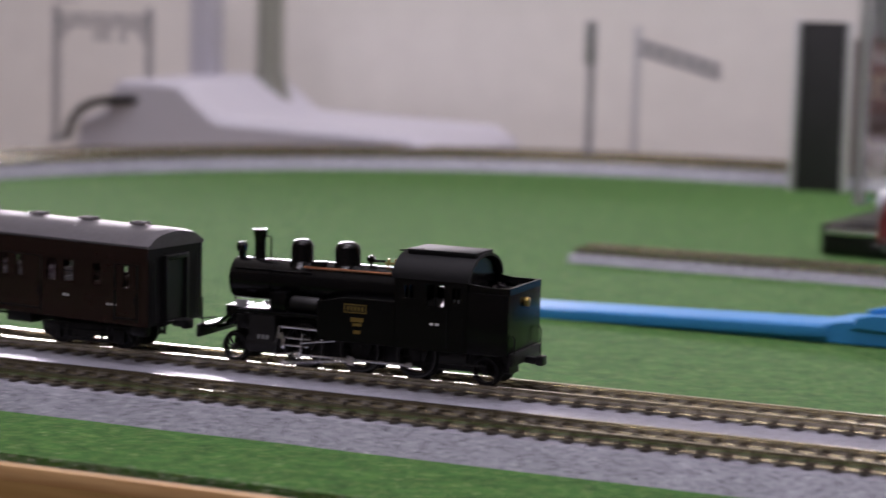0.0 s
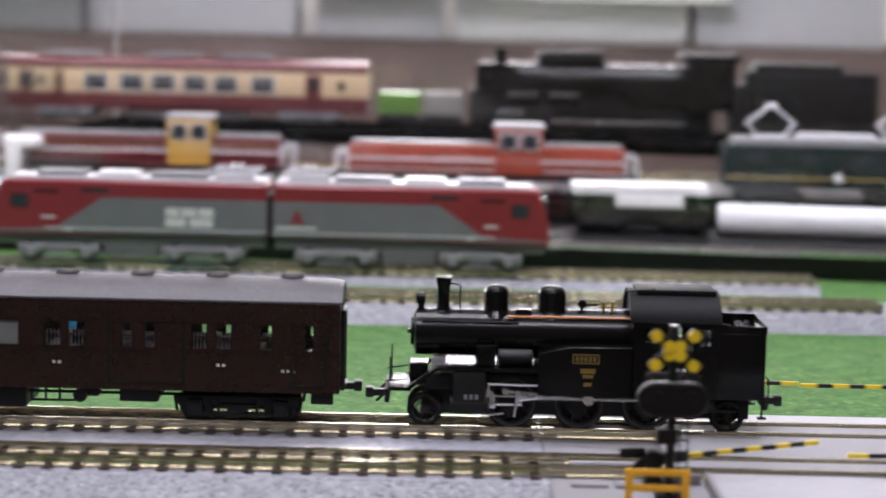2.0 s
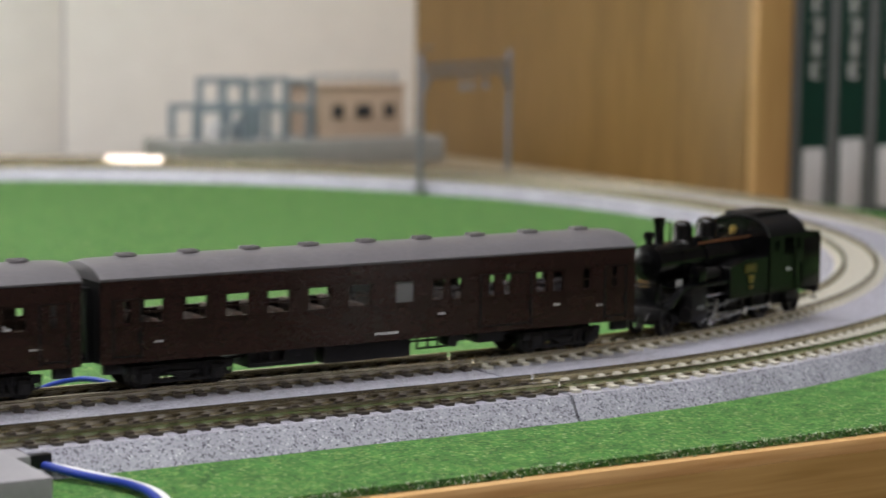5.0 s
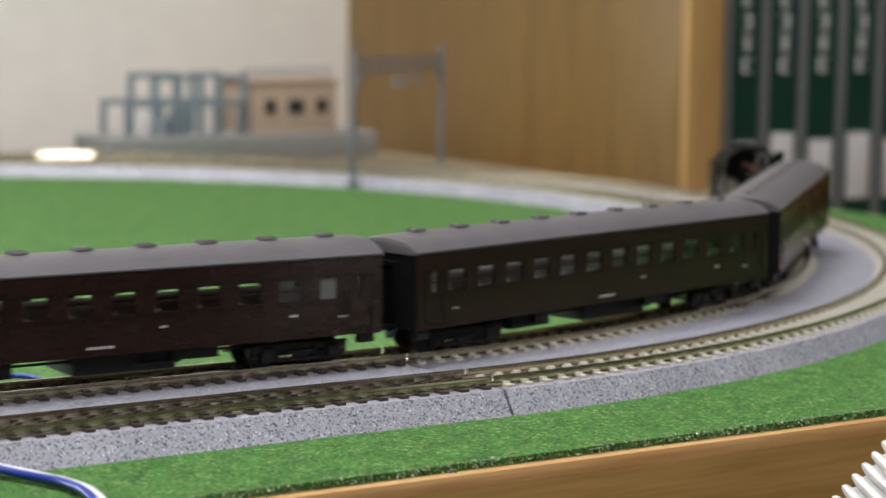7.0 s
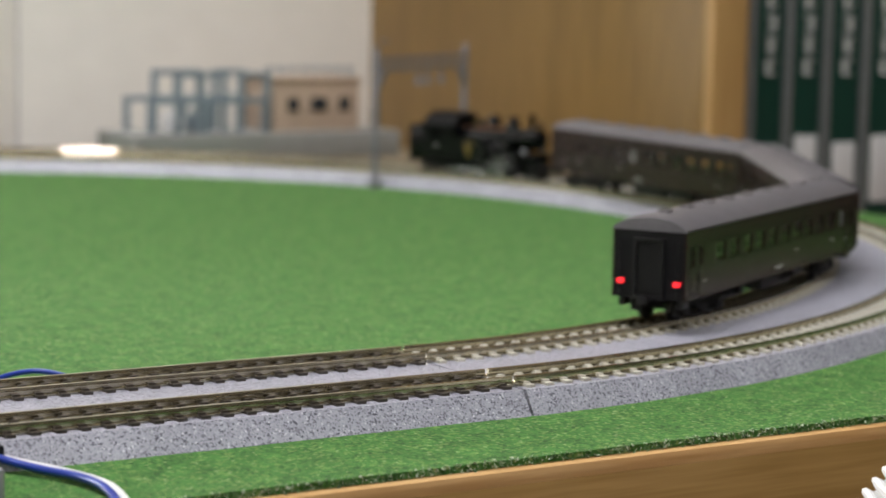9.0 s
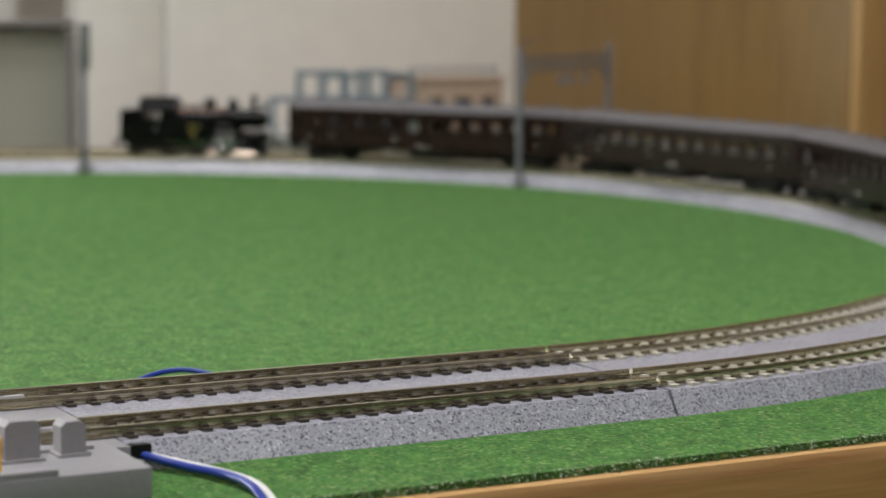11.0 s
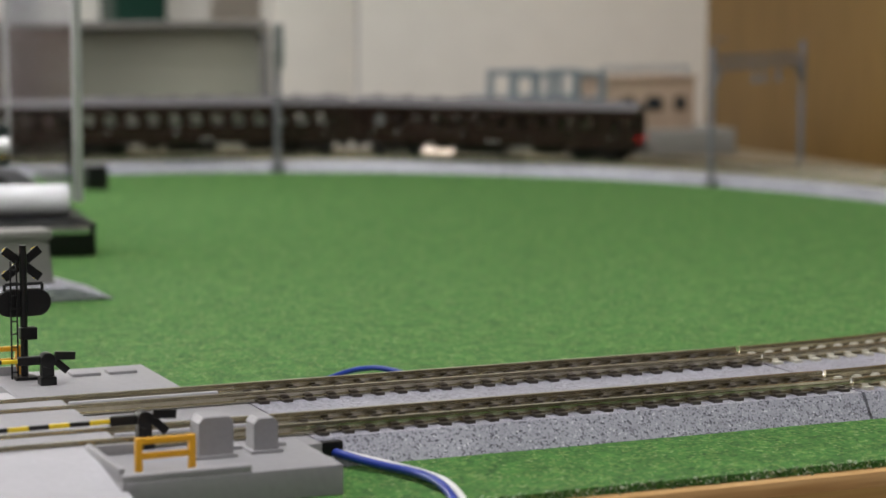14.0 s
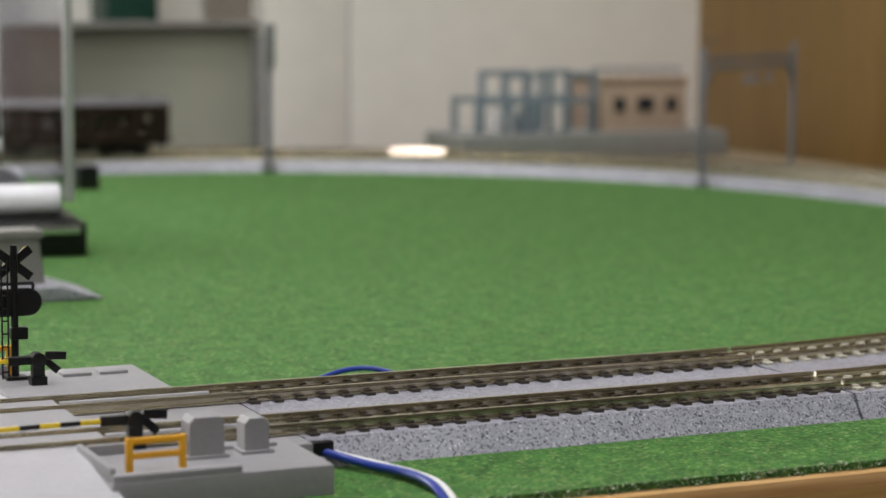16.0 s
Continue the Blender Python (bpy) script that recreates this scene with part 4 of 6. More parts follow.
        for k in range(3):
            box(bm, V(u(-55.6 + k), s * 8.85, 6.2), V(0.6, 0.1, 0.9))
        part("cylinder_marks", bm, "metal_grey", c, "faint grey bars")
    # cab and bunker
    for s in (-1, 1):
        w = side_wall(c, s * 9.1, u(-24.6), u(-8.8), 6.8, 21.3, [(u(-22.6), u(-20.4), 17.2, 19.8), (u(-17.8), u(-13.6), 15.8, 20.2), (u(-12.2), u(-10.2), 16.8, 19.8)], "satin", 0.5)
        bm = B()
        for a, b, z0, z1 in ((-22.6, -20.4, 17.2, 19.8), (-17.8, -13.6, 15.8, 20.2), (-12.2, -10.2, 16.8, 19.8)):
            for e in (a, b, (a + b) / 2):
                box(bm, V(u(e), s * 9.15, (z0 + z1) / 2), V(0.3, 0.62, z1 - z0))
        part("window_frame", bm, "satin", w)
        bm = B()
        rod(bm, V(u(-13.0), s * 9.5, 7.6), V(u(-13.0), s * 9.5, 17.5), 0.15 * MM, 6)
        rod(bm, V(u(-9.6), s * 9.5, 8.4), V(u(-9.6), s * 9.5, 13.5), 0.15 * MM, 6)
        box(bm, V(u(-24.5), s * 9.3, 11), V(0.2, 0.3, 8.2))
        box(bm, V(u(-12), s * 9.36, 8.4), V(9, 0.2, 0.25))
        part("handrail", bm, "satin", c)
        bm = B()
        for k in range(2):
            box(bm, V(u(-16.4 + 1.2 * k), s * 9.38, 12.2), V(0.8, 0.06, 0.5))
        part("marking", bm, "lettering", c, "tiny white bars")
        box(bm := B(), V(u(-12.0), s * 7.4, 5.4), V(6.0, 2.0, 2.2), 0.2 * MM)
        rod(bm, V(u(-15), s * 8.4, 4.4), V(u(-5), s * 8.4, 4.4), 0.25 * MM, 6)
        box(bm, V(u(-13.8), s * 8.6, 3.0), V(2.4, 0.8, 0.3))
        part("step", bm, "frame_black", c)
    bm = B()
    prism(bm, [(-9.1 * MM, 6.8 * MM), (-9.1 * MM, 21.2 * MM), (-7 * MM, 23.9 * MM), (0, 25.4 * MM), (7 * MM, 23.9 * MM), (9.1 * MM, 21.2 * MM), (9.1 * MM, 6.8 * MM)], u(-24.8) * MM, u(-24.2) * MM)
    part("cab_front", bm, "satin", c)
    bm = B()
    prism(bm, [(-8.8 * MM, 14.4 * MM), (-9.1 * MM, 21.2 * MM), (-7 * MM, 23.9 * MM), (0, 25.4 * MM), (7 * MM, 23.9 * MM), (9.1 * MM, 21.2 * MM), (8.8 * MM, 14.4 * MM)], u(-10.2) * MM, u(-9.6) * MM)
    part("cab_back", bm, "satin", c)
    part("cab_interior", box(B(), V(u(-17.2), 0, 11.0), V(13.6, 12.5, 8.4), 0.3 * MM), "black", c, "dark cab interior")
    arch = [(9.5 * math.cos(math.radians(a)), 21.0 + 5.2 * math.sin(math.radians(a))) for a in range(0, 181, 12)]
    inner = [(y * 0.94, 21.0 + (z - 21.0) * 0.9) for y, z in reversed(arch)]
    bm = B()
    prism(bm, [(y * MM, z * MM) for y, z in arch + inner], u(-25.4) * MM, u(-8.4) * MM)
    roof = part("cab_roof", bm, "roof_black", c, "rounded matt black cab roof")
    bm = B()
    box(bm, V(u(-16.5), 0, 26.0), V(15.0, 9.6, 1.1), 0.3 * MM)
    rod(bm, V(u(-26), -4.2, 26.0), V(u(-20.5), -4.2, 26.6), 0.15 * MM, 6)
    part("roof_vent", bm, "roof_black", roof)
    for s in (-1, 1):
        part("bunker_side", box(B(), V(u(-4.7), s * 9.0, 13.0), V(8.2, 0.5, 12.4), 0.1 * MM), "satin", c)
    part("bunker_back", box(B(), V(u(-0.3), 0, 13.2), V(0.6, 18.5, 12.8), 0.1 * MM), "satin", c)
    bm = B()
    box(bm, V(u(-4.7), 0, 12.4), V(8.1, 17.4, 11.2), 0.2 * MM)
    rr = random.Random(3)
    for i in range(60):
        box(bm, V(u(rr.uniform(-8.2, -1.2)), rr.uniform(-7.8, 7.8), 18.0 + rr.uniform(0, 0.8)), V(1.4, 1.2, 1.0), 0, rr.uniform(0, 90), rr.uniform(0, 60))
    part("coal_space", bm, "black", c, "dark coal")
    bm = B()
    for s in (-1, 1):
        prism(bm, [(u(-9) * MM, 19.2 * MM), (u(-9) * MM, 21.0 * MM), (u(-6) * MM, 20.6 * MM), (u(0.2) * MM, 20.5 * MM), (u(0.2) * MM, 19.2 * MM)], s * 8.8 * MM, s * 8.4 * MM, "y")
    box(bm, V(u(0.0), 0, 19.9), V(0.4, 17.2, 1.4))
    part("bunker_rail", bm, "satin", c)
    cyl(bm := B(), V(u(0.5), 0, 17.0), 1.0 * MM, 0.9 * MM, "x", 16, bevel=0.2 * MM)
    part("rear_lamp", bm, "brass", c, "small brass-rimmed rear lamp")
    bm = B()
    box(bm, V(u(0.4), 0, 6.1), V(0.9, 16.8, 2.6), 0.2 * MM)
    for y in (-7.6, 7.6):
        rod(bm, V(u(0.9), y, 5.4), V(u(0.9), y, 10.4), 0.16 * MM, 6)
        rod(bm, V(u(0.9), y, 10.4), V(u(0.4), y, 11.0), 0.16 * MM, 6)
        box(bm, V(u(-0.2), y, 3.2), V(1.6, 1.4, 0.35))
        rod(bm, V(u(-0.2), y, 3.2), V(u(-0.2), y, 5.4), 0.2 * MM, 6)
    part("rear_buffer_beam", bm, "frame_black", c)
    coupler(c, u(0.6), 1)
    # wheels and gear
    wheelset(c, u(-63.2), 2.85, "leading_wheelset", 9)
    for x in (-47.0, -34.2, -21.4):
        wheelset(c, u(x), 4.55, "driving_wheelset", 12)
    wheelset(c, u(-6.2), 2.85, "trailing_wheelset", 9)
    R = 4.55 * MM
    crank = 2.0 * MM
    for s in (-1, 1):
        bm = B()
        box(bm, (0, 0, 0), V(26.8, 0.4, 0.5), 0.1 * MM)
        for e in (-12.8, 0, 12.8):
            cyl(bm, V(e, 0, 0), 0.75 * MM, 0.8 * MM, "y", 14)
        ob = part("coupling_rod", bm, "silver", c, "bright steel coupling rod")
        ob.location = V(u(-34.2), s * 6.3, 4.55)
        RODS.append((ob, R, u(-34.2) * MM, R, crank, None))
        L = 15.5
        bm = B()
        box(bm, V(-L / 2, 0, 0), V(L, 0.4, 0.5), 0.1 * MM)
        cyl(bm, V(0, 0, 0), 1.0 * MM, 1.0 * MM, "y", 16)
        cyl(bm, V(-L, 0, 0), 0.7 * MM, 0.8 * MM, "y", 14)
        ob = part("main_rod", bm, "silver", c, "bright steel main rod")
        ob.location = V(u(-34.2), s * 7.1, 4.55)
        RODS.append((ob, R, u(-34.2) * MM, R, crank, (L * MM, 4.6 * MM)))
        bm = B()
        box(bm, V(u(-48.5), s * 7.0, 6.2), V(8.6, 0.6, 0.35), 0.08 * MM)
        rod(bm, V(u(-52), s * 7.0, 4.6), V(u(-45), s * 7.0, 4.6), 0.28 * MM, 8)
        box(bm, V(u(-51.8), s * 7.9, 5.4), V(0.5, 0.5, 6.4), 0.12 * MM, ry=10)
        box(bm, V(u(-50.2), s * 7.9, 2.9), V(3.6, 0.5, 0.4), 0.1 * MM, ry=-8)
        cyl(bm, V(u(-51.0), s * 7.5, 6.6), 0.7 * MM, 0.8 * MM, "y", 12)
        box(bm, V(u(-50.6), s * 7.4, 5.0), V(1.2, 0.8, 2.2), 0.3 * MM)
        rod(bm, V(u(-46.5), s * 7.7, 2.4), V(u(-46.0), s * 7.7, 7.4), 0.3 * MM, 8)
        rod(bm, V(u(-46.2), s * 7.8, 5.4), V(u(-38.5), s * 7.8, 6.6), 0.22 * MM, 8)
        part("crosshead_guide", bm, "silver", c, "bright crosshead and combination lever")
        bm = B()
        rod(bm, V(u(-51.6), s * 7.5, 8.5), V(u(-41.4), s * 7.5, 8.4), 0.3 * MM, 8)
        box(bm, V(u(-41.6), s * 7.6, 8.0), V(0.8, 0.6, 3.8), 0.25 * MM, ry=-8)
        cyl(bm, V(u(-41.6), s * 7.7, 8.2), 0.5 * MM, 0.8 * MM, "y", 12)
        part("radius_rod", bm, "silver", c, "bright valve gear rod")
    return c


loco = steam_loco()
TRAIN.append((loco, 37.5 * MM, 18 * MM, []))

# ---- the level crossing ----


def crossing():
    """A grey plastic level crossing between the rails, with ramps, equipment islands and covers."""
    c = thing("level_crossing", pose(0, 0, 0), "grey plastic model level crossing with a pale road", "level crossing")
    yn, yf = 0.350, 0.468
    zt = 6.6 * MM
    ya, yb = CY - RI - 33 * MM, CY - RI            # the two tracks' middles
    # base plate under the rails
    bm = B()
    box(bm, ((XC0 + XC1) / 2, (ya + yb) / 2, 2.3 * MM), (XC1 - XC0 - 0.4 * MM, 60 * MM, 5.2 * MM), 0.3 * MM)
    part("base_plate", bm, "deck", c)
    # road decks between and beside the rails
    xm0, xm1 = 0.0495, 0.0985
    for y0, y1 in ((ya - 3.9 * MM, ya + 3.9 * MM), (ya + 6.0 * MM, yb - 6.0 * MM), (yb - 3.9 * MM, yb + 3.9 * MM)):
        bm = B()
        prism(bm, [((xm0 - 8 * MM), y0), (xm0, y0), (xm1, y0), (xm1 + 8 * MM, y0), (xm1 + 8 * MM, y1), (xm0 - 8 * MM, y1)], 4.8 * MM, zt, "z", 0.25 * MM)
        part("deck_panel", bm, "deck", c)
    # guard strips either side of the decks
    for y in (ya, yb):
        for s in (-1, 1):
            for x0, x1 in ((XC0 + 4 * MM, xm0 - 9 * MM), (xm1 + 9 * MM, XC1 - 4 * MM)):
                box(bm := B(), ((x0 + x1) / 2, y + s * 2.6 * MM, 5.6 * MM), (x1 - x0, 1.1 * MM, 1.3 * MM), 0.2 * MM)
                part("guard_rail", bm, "deck_light", c)
    # the ramps of the road, near and far
    for s, y0, y1 in ((1, yn - 14 * MM, ya - 6 * MM), (-1, 0.4505, yb + 6 * MM)):
        bm = B()
        prism(bm, [(y0, -1.5 * MM), (y0, 1.2 * MM), (y1 - s * 12 * MM, zt - 0.6 * MM), (y1, zt - 0.2 * MM), (y1, -1.5 * MM)], xm0 - 1.5 * MM, xm1 + 1.5 * MM)
        part("road_ramp", bm, "deck_light", c, "pale grey sloping road")
    # equipment islands at the four corners
    for x0, x1, y0, y1, h in ((0.099, 0.1385, yn + 3 * MM, ya - 7.5 * MM, 5.2), (0.020, 0.0475, yn + 3 * MM, ya - 7.5 * MM, 5.2), (0.099, 0.136, yb + 7.5 * MM, yf, 4.2), (0.008, 0.0475, yb + 7.5 * MM, yf, 4.2)):
        bm = B()
        box(bm, ((x0 + x1) / 2, (y0 + y1) / 2, h / 2 * MM - 0.4 * MM), (x1 - x0, y1 - y0, h * MM + 0.8 * MM), 0.35 * MM)
        isl = part("island", bm, "deck", c)
        bm = B()
        lo = x0 < 0.08
        xi = x1 - 5.2 * MM if lo else x0 + 5.2 * MM
        box(bm, (x1 - 0.5 * MM if lo else x0 + 0.5 * MM, (y0 + y1) / 2, h * MM + 1.0 * MM), (1.0 * MM, (y1 - y0) * 0.86, 2.4 * MM), 0.2 * MM)
        box(bm, (xi, y1 - 2.5 * MM, h * MM + 0.9 * MM), (7 * MM, 1.0 * MM, 2.0 * MM), 0.2 * MM)
        part("parapet", bm, "deck", isl)
        if y0 < 0.4:
            part("kerb", box(B(), ((x1 - 11.5 * MM) if lo else (x0 + 11.5 * MM), y0 + 1.4 * MM, h * MM + 0.4 * MM), (22.6 * MM, 2.4 * MM, 1.5 * MM), 0.2 * MM), "deck", isl)
        for k in range(2):
            bm = B()
            box(bm, ((x0 + 6.5 * MM + k * 7.5 * MM) if lo else (x1 - 7 * MM - k * 8 * MM), y1 - 8 * MM if y0 > 0.4 else y1 - 4.5 * MM, h * MM + 0.2 * MM), (6.2 * MM, 4.4 * MM, 0.9 * MM), 0.2 * MM)
            part("cover", bm, "deck", isl)
    return c


crossing()


def relay_box(x, y, z, w, d, h):
    t = thing("relay_box", pose(x, y, z), "small light grey equipment box on the crossing", "equipment box", "equipment boxes")
    bm = B()
    prism(bm, [(-w / 2 * MM, 0), (-w / 2 * MM, (h - 1.0) * MM), (-(w / 2 - 0.9) * MM, h * MM), ((w / 2 - 0.9) * MM, h * MM), (w / 2 * MM, (h - 1.0) * MM), (w / 2 * MM, 0)], -d / 2 * MM, d / 2 * MM, "y", 0.1 * MM)
    part("housing", bm, "deck", t, smooth=False)
    box(bm := B(), V(0, 0, 0.4), V(w + 1.4, d + 1.2, 0.9), 0.15 * MM)
    part("foot", bm, "deck", t)


relay_box(0.1197, 0.3685, 4.9 * MM, 6.4, 5.0, 7.6)
relay_box(0.1292, 0.3690, 4.9 * MM, 4.6, 4.4, 6.6)
relay_box(0.0260, 0.4480, 3.9 * MM, 6.2, 5.0, 9.4)
relay_box(0.0174, 0.4470, 3.9 * MM, 4.2, 4.4, 8.2)


def fence(x, y, z, w=10.6, h=6.6):
    t = thing("crossing_fence", pose(x, y, z), "short yellow guard fence with two rails", "fence", "crossing fences")
    for e in (-w / 2 + 0.6, w / 2 - 0.6):
        part("post", box(B(), V(e, 0, h / 2), V(1.2, 1.0, h), 0.12 * MM), "yellow", t)
    for k in (h - 0.6, h * 0.52):
        part("rail", box(B(), V(0, 0, k), V(w - 2.2, 0.85, 1.05), 0.12 * MM), "yellow", t)


fence(0.1083, 0.3590, 4.8 * MM)
fence(0.0367, 0.3590, 4.8 * MM)
fence(0.0395, 0.4640, 3.8 * MM)
fence(0.1035, 0.4660, 3.8 * MM)


def barrier(x, y, z, turn, length, lift, yaw=0.0):
    """A black barrier machine with a striped arm along its own +x; turned about the upright."""
    t = thing("barrier_machine", pose(x, y, z, 0, 0, turn), "black crossing barrier with a yellow and black striped arm", "crossing barrier", "crossing barriers")
    bm = B()
    box(bm, V(0, 0, 1.0), V(3.4, 3.4, 2.0), 0.3 * MM)
    box(bm, V(0, 0, 3.4), V(2.6, 2.6, 3.6), 0.35 * MM)
    cyl(bm, V(0, 0, 5.4), 1.6 * MM, 3.0 * MM, "y", 18, bevel=0.25 * MM)
    part("machine", bm, "black", t)
    bm = B()
    box(bm, V(-3.6, 0.9, 6.2), V(4.4, 0.9, 1.7), 0.2 * MM, ry=-4)
    box(bm, V(-3.0, -0.9, 4.0), V(4.2, 0.9, 1.6), 0.2 * MM, ry=-42)
    part("counterweight", bm, "black", t)
    arm = part("arm", prism(B(), [(-0.7 * MM, -0.9 * MM), (0.7 * MM, -0.9 * MM), (0.7 * MM, 0.9 * MM), (-0.7 * MM, 0.9 * MM)], 1.0 * MM, 6.2 * MM, "x", 0.15 * MM), "black", t)
    arm.matrix_local = pose(0, 0, 5.4 * MM, 0, -lift, yaw)
    n = 9
    for i in range(n):
        a = 6.2 + (length - 6.2) * i / n
        b = 6.2 + (length - 6.2) * (i + 1) / n
        part("stripe", box(B(), V((a + b) / 2, 0, 0), V(b - a, 0.7, 0.8), 0.1 * MM), "black" if i % 2 else "sign_yellow", arm)
    return t


barrier(0.1105, 0.3795, 5.0 * MM, 180, 39, -0.5)
barrier(0.0372, 0.3715, 5.0 * MM, 0, 31, 3.0, 18)
barrier(0.1110, 0.4520, 4.0 * MM, 180, 36, 0)
barrier(0.0385, 0.4540, 4.0 * MM, 0, 36, 0)


def cross_sign(x, y, z, turn, h=29.5):
    """A crossing signal; its yellow face looks along its own -y."""
    t = thing("crossing_signal", pose(x, y, z, 0, 0, turn), "black crossing signal post with a yellow and black cross sign", "crossing signal", "crossing signals")
    part("post", cyl(B(), V(0, 0, h / 2), 0.8 * MM, h * MM, "z", 14), "black", t)
    bm = B()
    for e in (1.6, 2.9):
        rod(bm, V(e, 0.9, 0.5), V(e, 0.9, h - 3.2), 0.2 * MM, 6)
    for k in range(9):
        rod(bm, V(1.6, 0.9, 2 + k * 2.7), V(2.9, 0.9, 2 + k * 2.7), 0.17 * MM, 6)
    part("ladder", bm, "black", t)
    zc = h - 4.0
    for s in (-1, 1):
        b = part("cross_blade", box(B(), V(0, -1.0 - 0.15 * s, zc), V(9.8, 0.5, 1.9), 0.1 * MM, ry=38 * s), "black", t)
        for e in (-3.95, 3.95, -1.15, 1.15):
            bm = B()
            cx, cz = e * math.cos(math.radians(38)), -s * e * math.sin(math.radians(38))
            cyl(bm, V(cx, -1.36 - 0.2 * (s + 1), zc + cz), 1.02 * MM, 0.2 * MM, "y", 16)
            part("yellow_patch", bm, "sign_yellow", b, "yellow patch")
    zl = h - 12.2
    bm = B()
    prof = []
    for a in range(-90, 91, 15):
        prof.append((3.0 + 2.9 * math.cos(math.radians(a)), zl + 2.9 * math.sin(math.radians(a))))
    for a in range(90, 271, 15):
        prof.append((-3.0 + 2.9 * math.cos(math.radians(a)), zl + 2.9 * math.sin(math.radians(a))))
    prism(bm, [(p * MM, q * MM) for p, q in prof], -1.7 * MM, 0.3 * MM, "y", 0.25 * MM)
    lh = part("lamp_housing", bm, "black", t, "glossy black twin lamp housing")
    for e in (-2.9, 2.9):
        cyl(bm := B(), V(e, -1.9, zl), 1.5 * MM, 0.5 * MM, "y", 18)
        part("lamp_lens", bm, "black", lh, "dark unlit lens")
    bm = B()
    for a, b in (((-4, 0, zl + 2.7), (-4, 0, zl + 4.0)), ((-4, 0, zl + 4.0), (4, 0, zl + 4.0)), ((4, 0, zl + 4.0), (4, 0, zl + 2.7))):
        rod(bm, V(*a), V(*b), 0.35 * MM, 8)
    part("hoop", bm, "black", t)
    box(bm := B(), V(-0.7, 0.4, zl - 6.4), V(3.6, 2.6, 2.6), 0.3 * MM)
    part("bell_box", bm, "black", t)
    box(bm := B(), V(0, 0.3, 0.5), V(4.6, 4.2, 1.0), 0.3 * MM)
    part("foot", bm, "black", t)


cross_sign(0.0392, 0.3640, 5.0 * MM, 0)
cross_sign(0.1082, 0.4600, 3.9 * MM, 180, 28.7)

# feeder wires
w = tagged(tube("feeder_wire", [(0.1425, 0.3795, 0.0030), (0.1455, 0.3735, 0.0024), (0.1505, 0.3665, 0.0012), (0.1545, 0.3560, 0.0016), (0.1548, 0.3450, 0.0014), (0.1540, 0.334, -0.004), (0.1535, 0.327, -0.03)], 0.8 * MM, "wire_blue"), "thin blue feeder wire from the track bed", "wire", "feeder wires")
w = tagged(tube("feeder_wire", [(0.1440, 0.3795, 0.0026), (0.1468, 0.3750, 0.0020), (0.1520, 0.3680, 0.0012), (0.1562, 0.3560, 0.0012), (0.1565, 0.3450, 0.0012), (0.1557, 0.334, -0.004), (0.1552, 0.327, -0.03)], 0.7 * MM, "white"), "thin white feeder wire beside the blue one", "wire", "feeder wires")
socket = thing("wire_socket", pose(0.1440, 0.3765, 0.0012), "black plug socket in the side of the ballast", "socket")
part("plug", box(B(), (0, 0, 0.0014), V(5.6, 4.6, 3.8), 0.5 * MM), "black", socket)
w = tagged(tube("feeder_wire", [(0.135, 0.4460, 0.0006), (0.160, 0.4450, 0.0004), (0.171, 0.4500, 0.0008), (0.180, 0.4540, 0.0024), (0.1885, 0.4530, 0.0026), (0.193, 0.4440, 0.0006)], 0.6 * MM, "wire_blue"), "blue feeder wire lying on the grass behind the track", "wire", "feeder wires")

# joiner plates at the near joints
for o in (0.0, 33 * MM):
    for e in (-4.95 * MM, 4.95 * MM):
        for s0 in (JOINT, XC1 + 1.5 * MM, XC0 - 1.5 * MM, 0.2015):
            x, y, a = at(s0, o + e)
            j = thing("rail_joiner", pose(x, y, TOP + 0.2 * MM), "small dull metal rail joiner", "rail joiner", "rail joiners")
            part("plate", box(B(), V(0, 0, 0.55), V(9.0, 2.0, 0.45), 0.12 * MM), "rail", j)

# ---- blue rerailing ramp ----
ramp = thing("rerailing_ramp", pose(-0.236, 0.5565, 0, 0, 0, -0.8), "bright blue plastic rerailing ramp lying on the grass", "rerailing ramp")
bm = B()
prism(bm, [(0.0, 0.0), (0.0, 1.6 * MM), (0.112, 4.6 * MM), (0.118, 6.0 * MM), (0.169, 7.0 * MM), (0.169, 0.0)], -7.5 * MM, 7.5 * MM, "y", 0.4 * MM)
part("slope", bm, "blue", ramp)
for s in (-1, 1):
    bm = B()
    prism(bm, [(0.120, 4.4 * MM), (0.121, 7.2 * MM), (0.126, 8.2 * MM), (0.167, 8.7 * MM), (0.169, 8.3 * MM), (0.169, 2.6 * MM)], s * 8.6 * MM, s * 7.0 * MM, "y", 0.25 * MM)
    part("side_wall", bm, "blue", ramp)
    bm = B()
    box(bm, (0.058, s * 8.0 * MM, 1.6 * MM), (0.112, 1.4 * MM, 2.6 * MM), 0.25 * MM, ry=-1.4)
    part("guide", bm, "blue", ramp)

# ---- pier with a sloping ballast foot ----
pier = thing("bridge_pier", pose(0.1405, 0.607, 0), "light grey tapered concrete-look pier on a ballast foot", "pier")
bm = B()
lo, hi = 9.8, 8.3
v0 = [bm.verts.new(V(*p, 3.2)) for p in ((-lo, -6), (lo, -6), (lo, 6), (-lo, 6))]
v1 = [bm.verts.new(V(*p, 19.0)) for p in ((-hi, -4.6), (hi, -4.6), (hi, 4.6), (-hi, 4.6))]
for i in range(4):
    bm.faces.new((v0[i], v0[(i + 1) % 4], v1[(i + 1) % 4], v1[i]))
bm.faces.new(v0), bm.faces.new(v1)
bmesh.ops.recalc_face_normals(bm, faces=bm.faces)
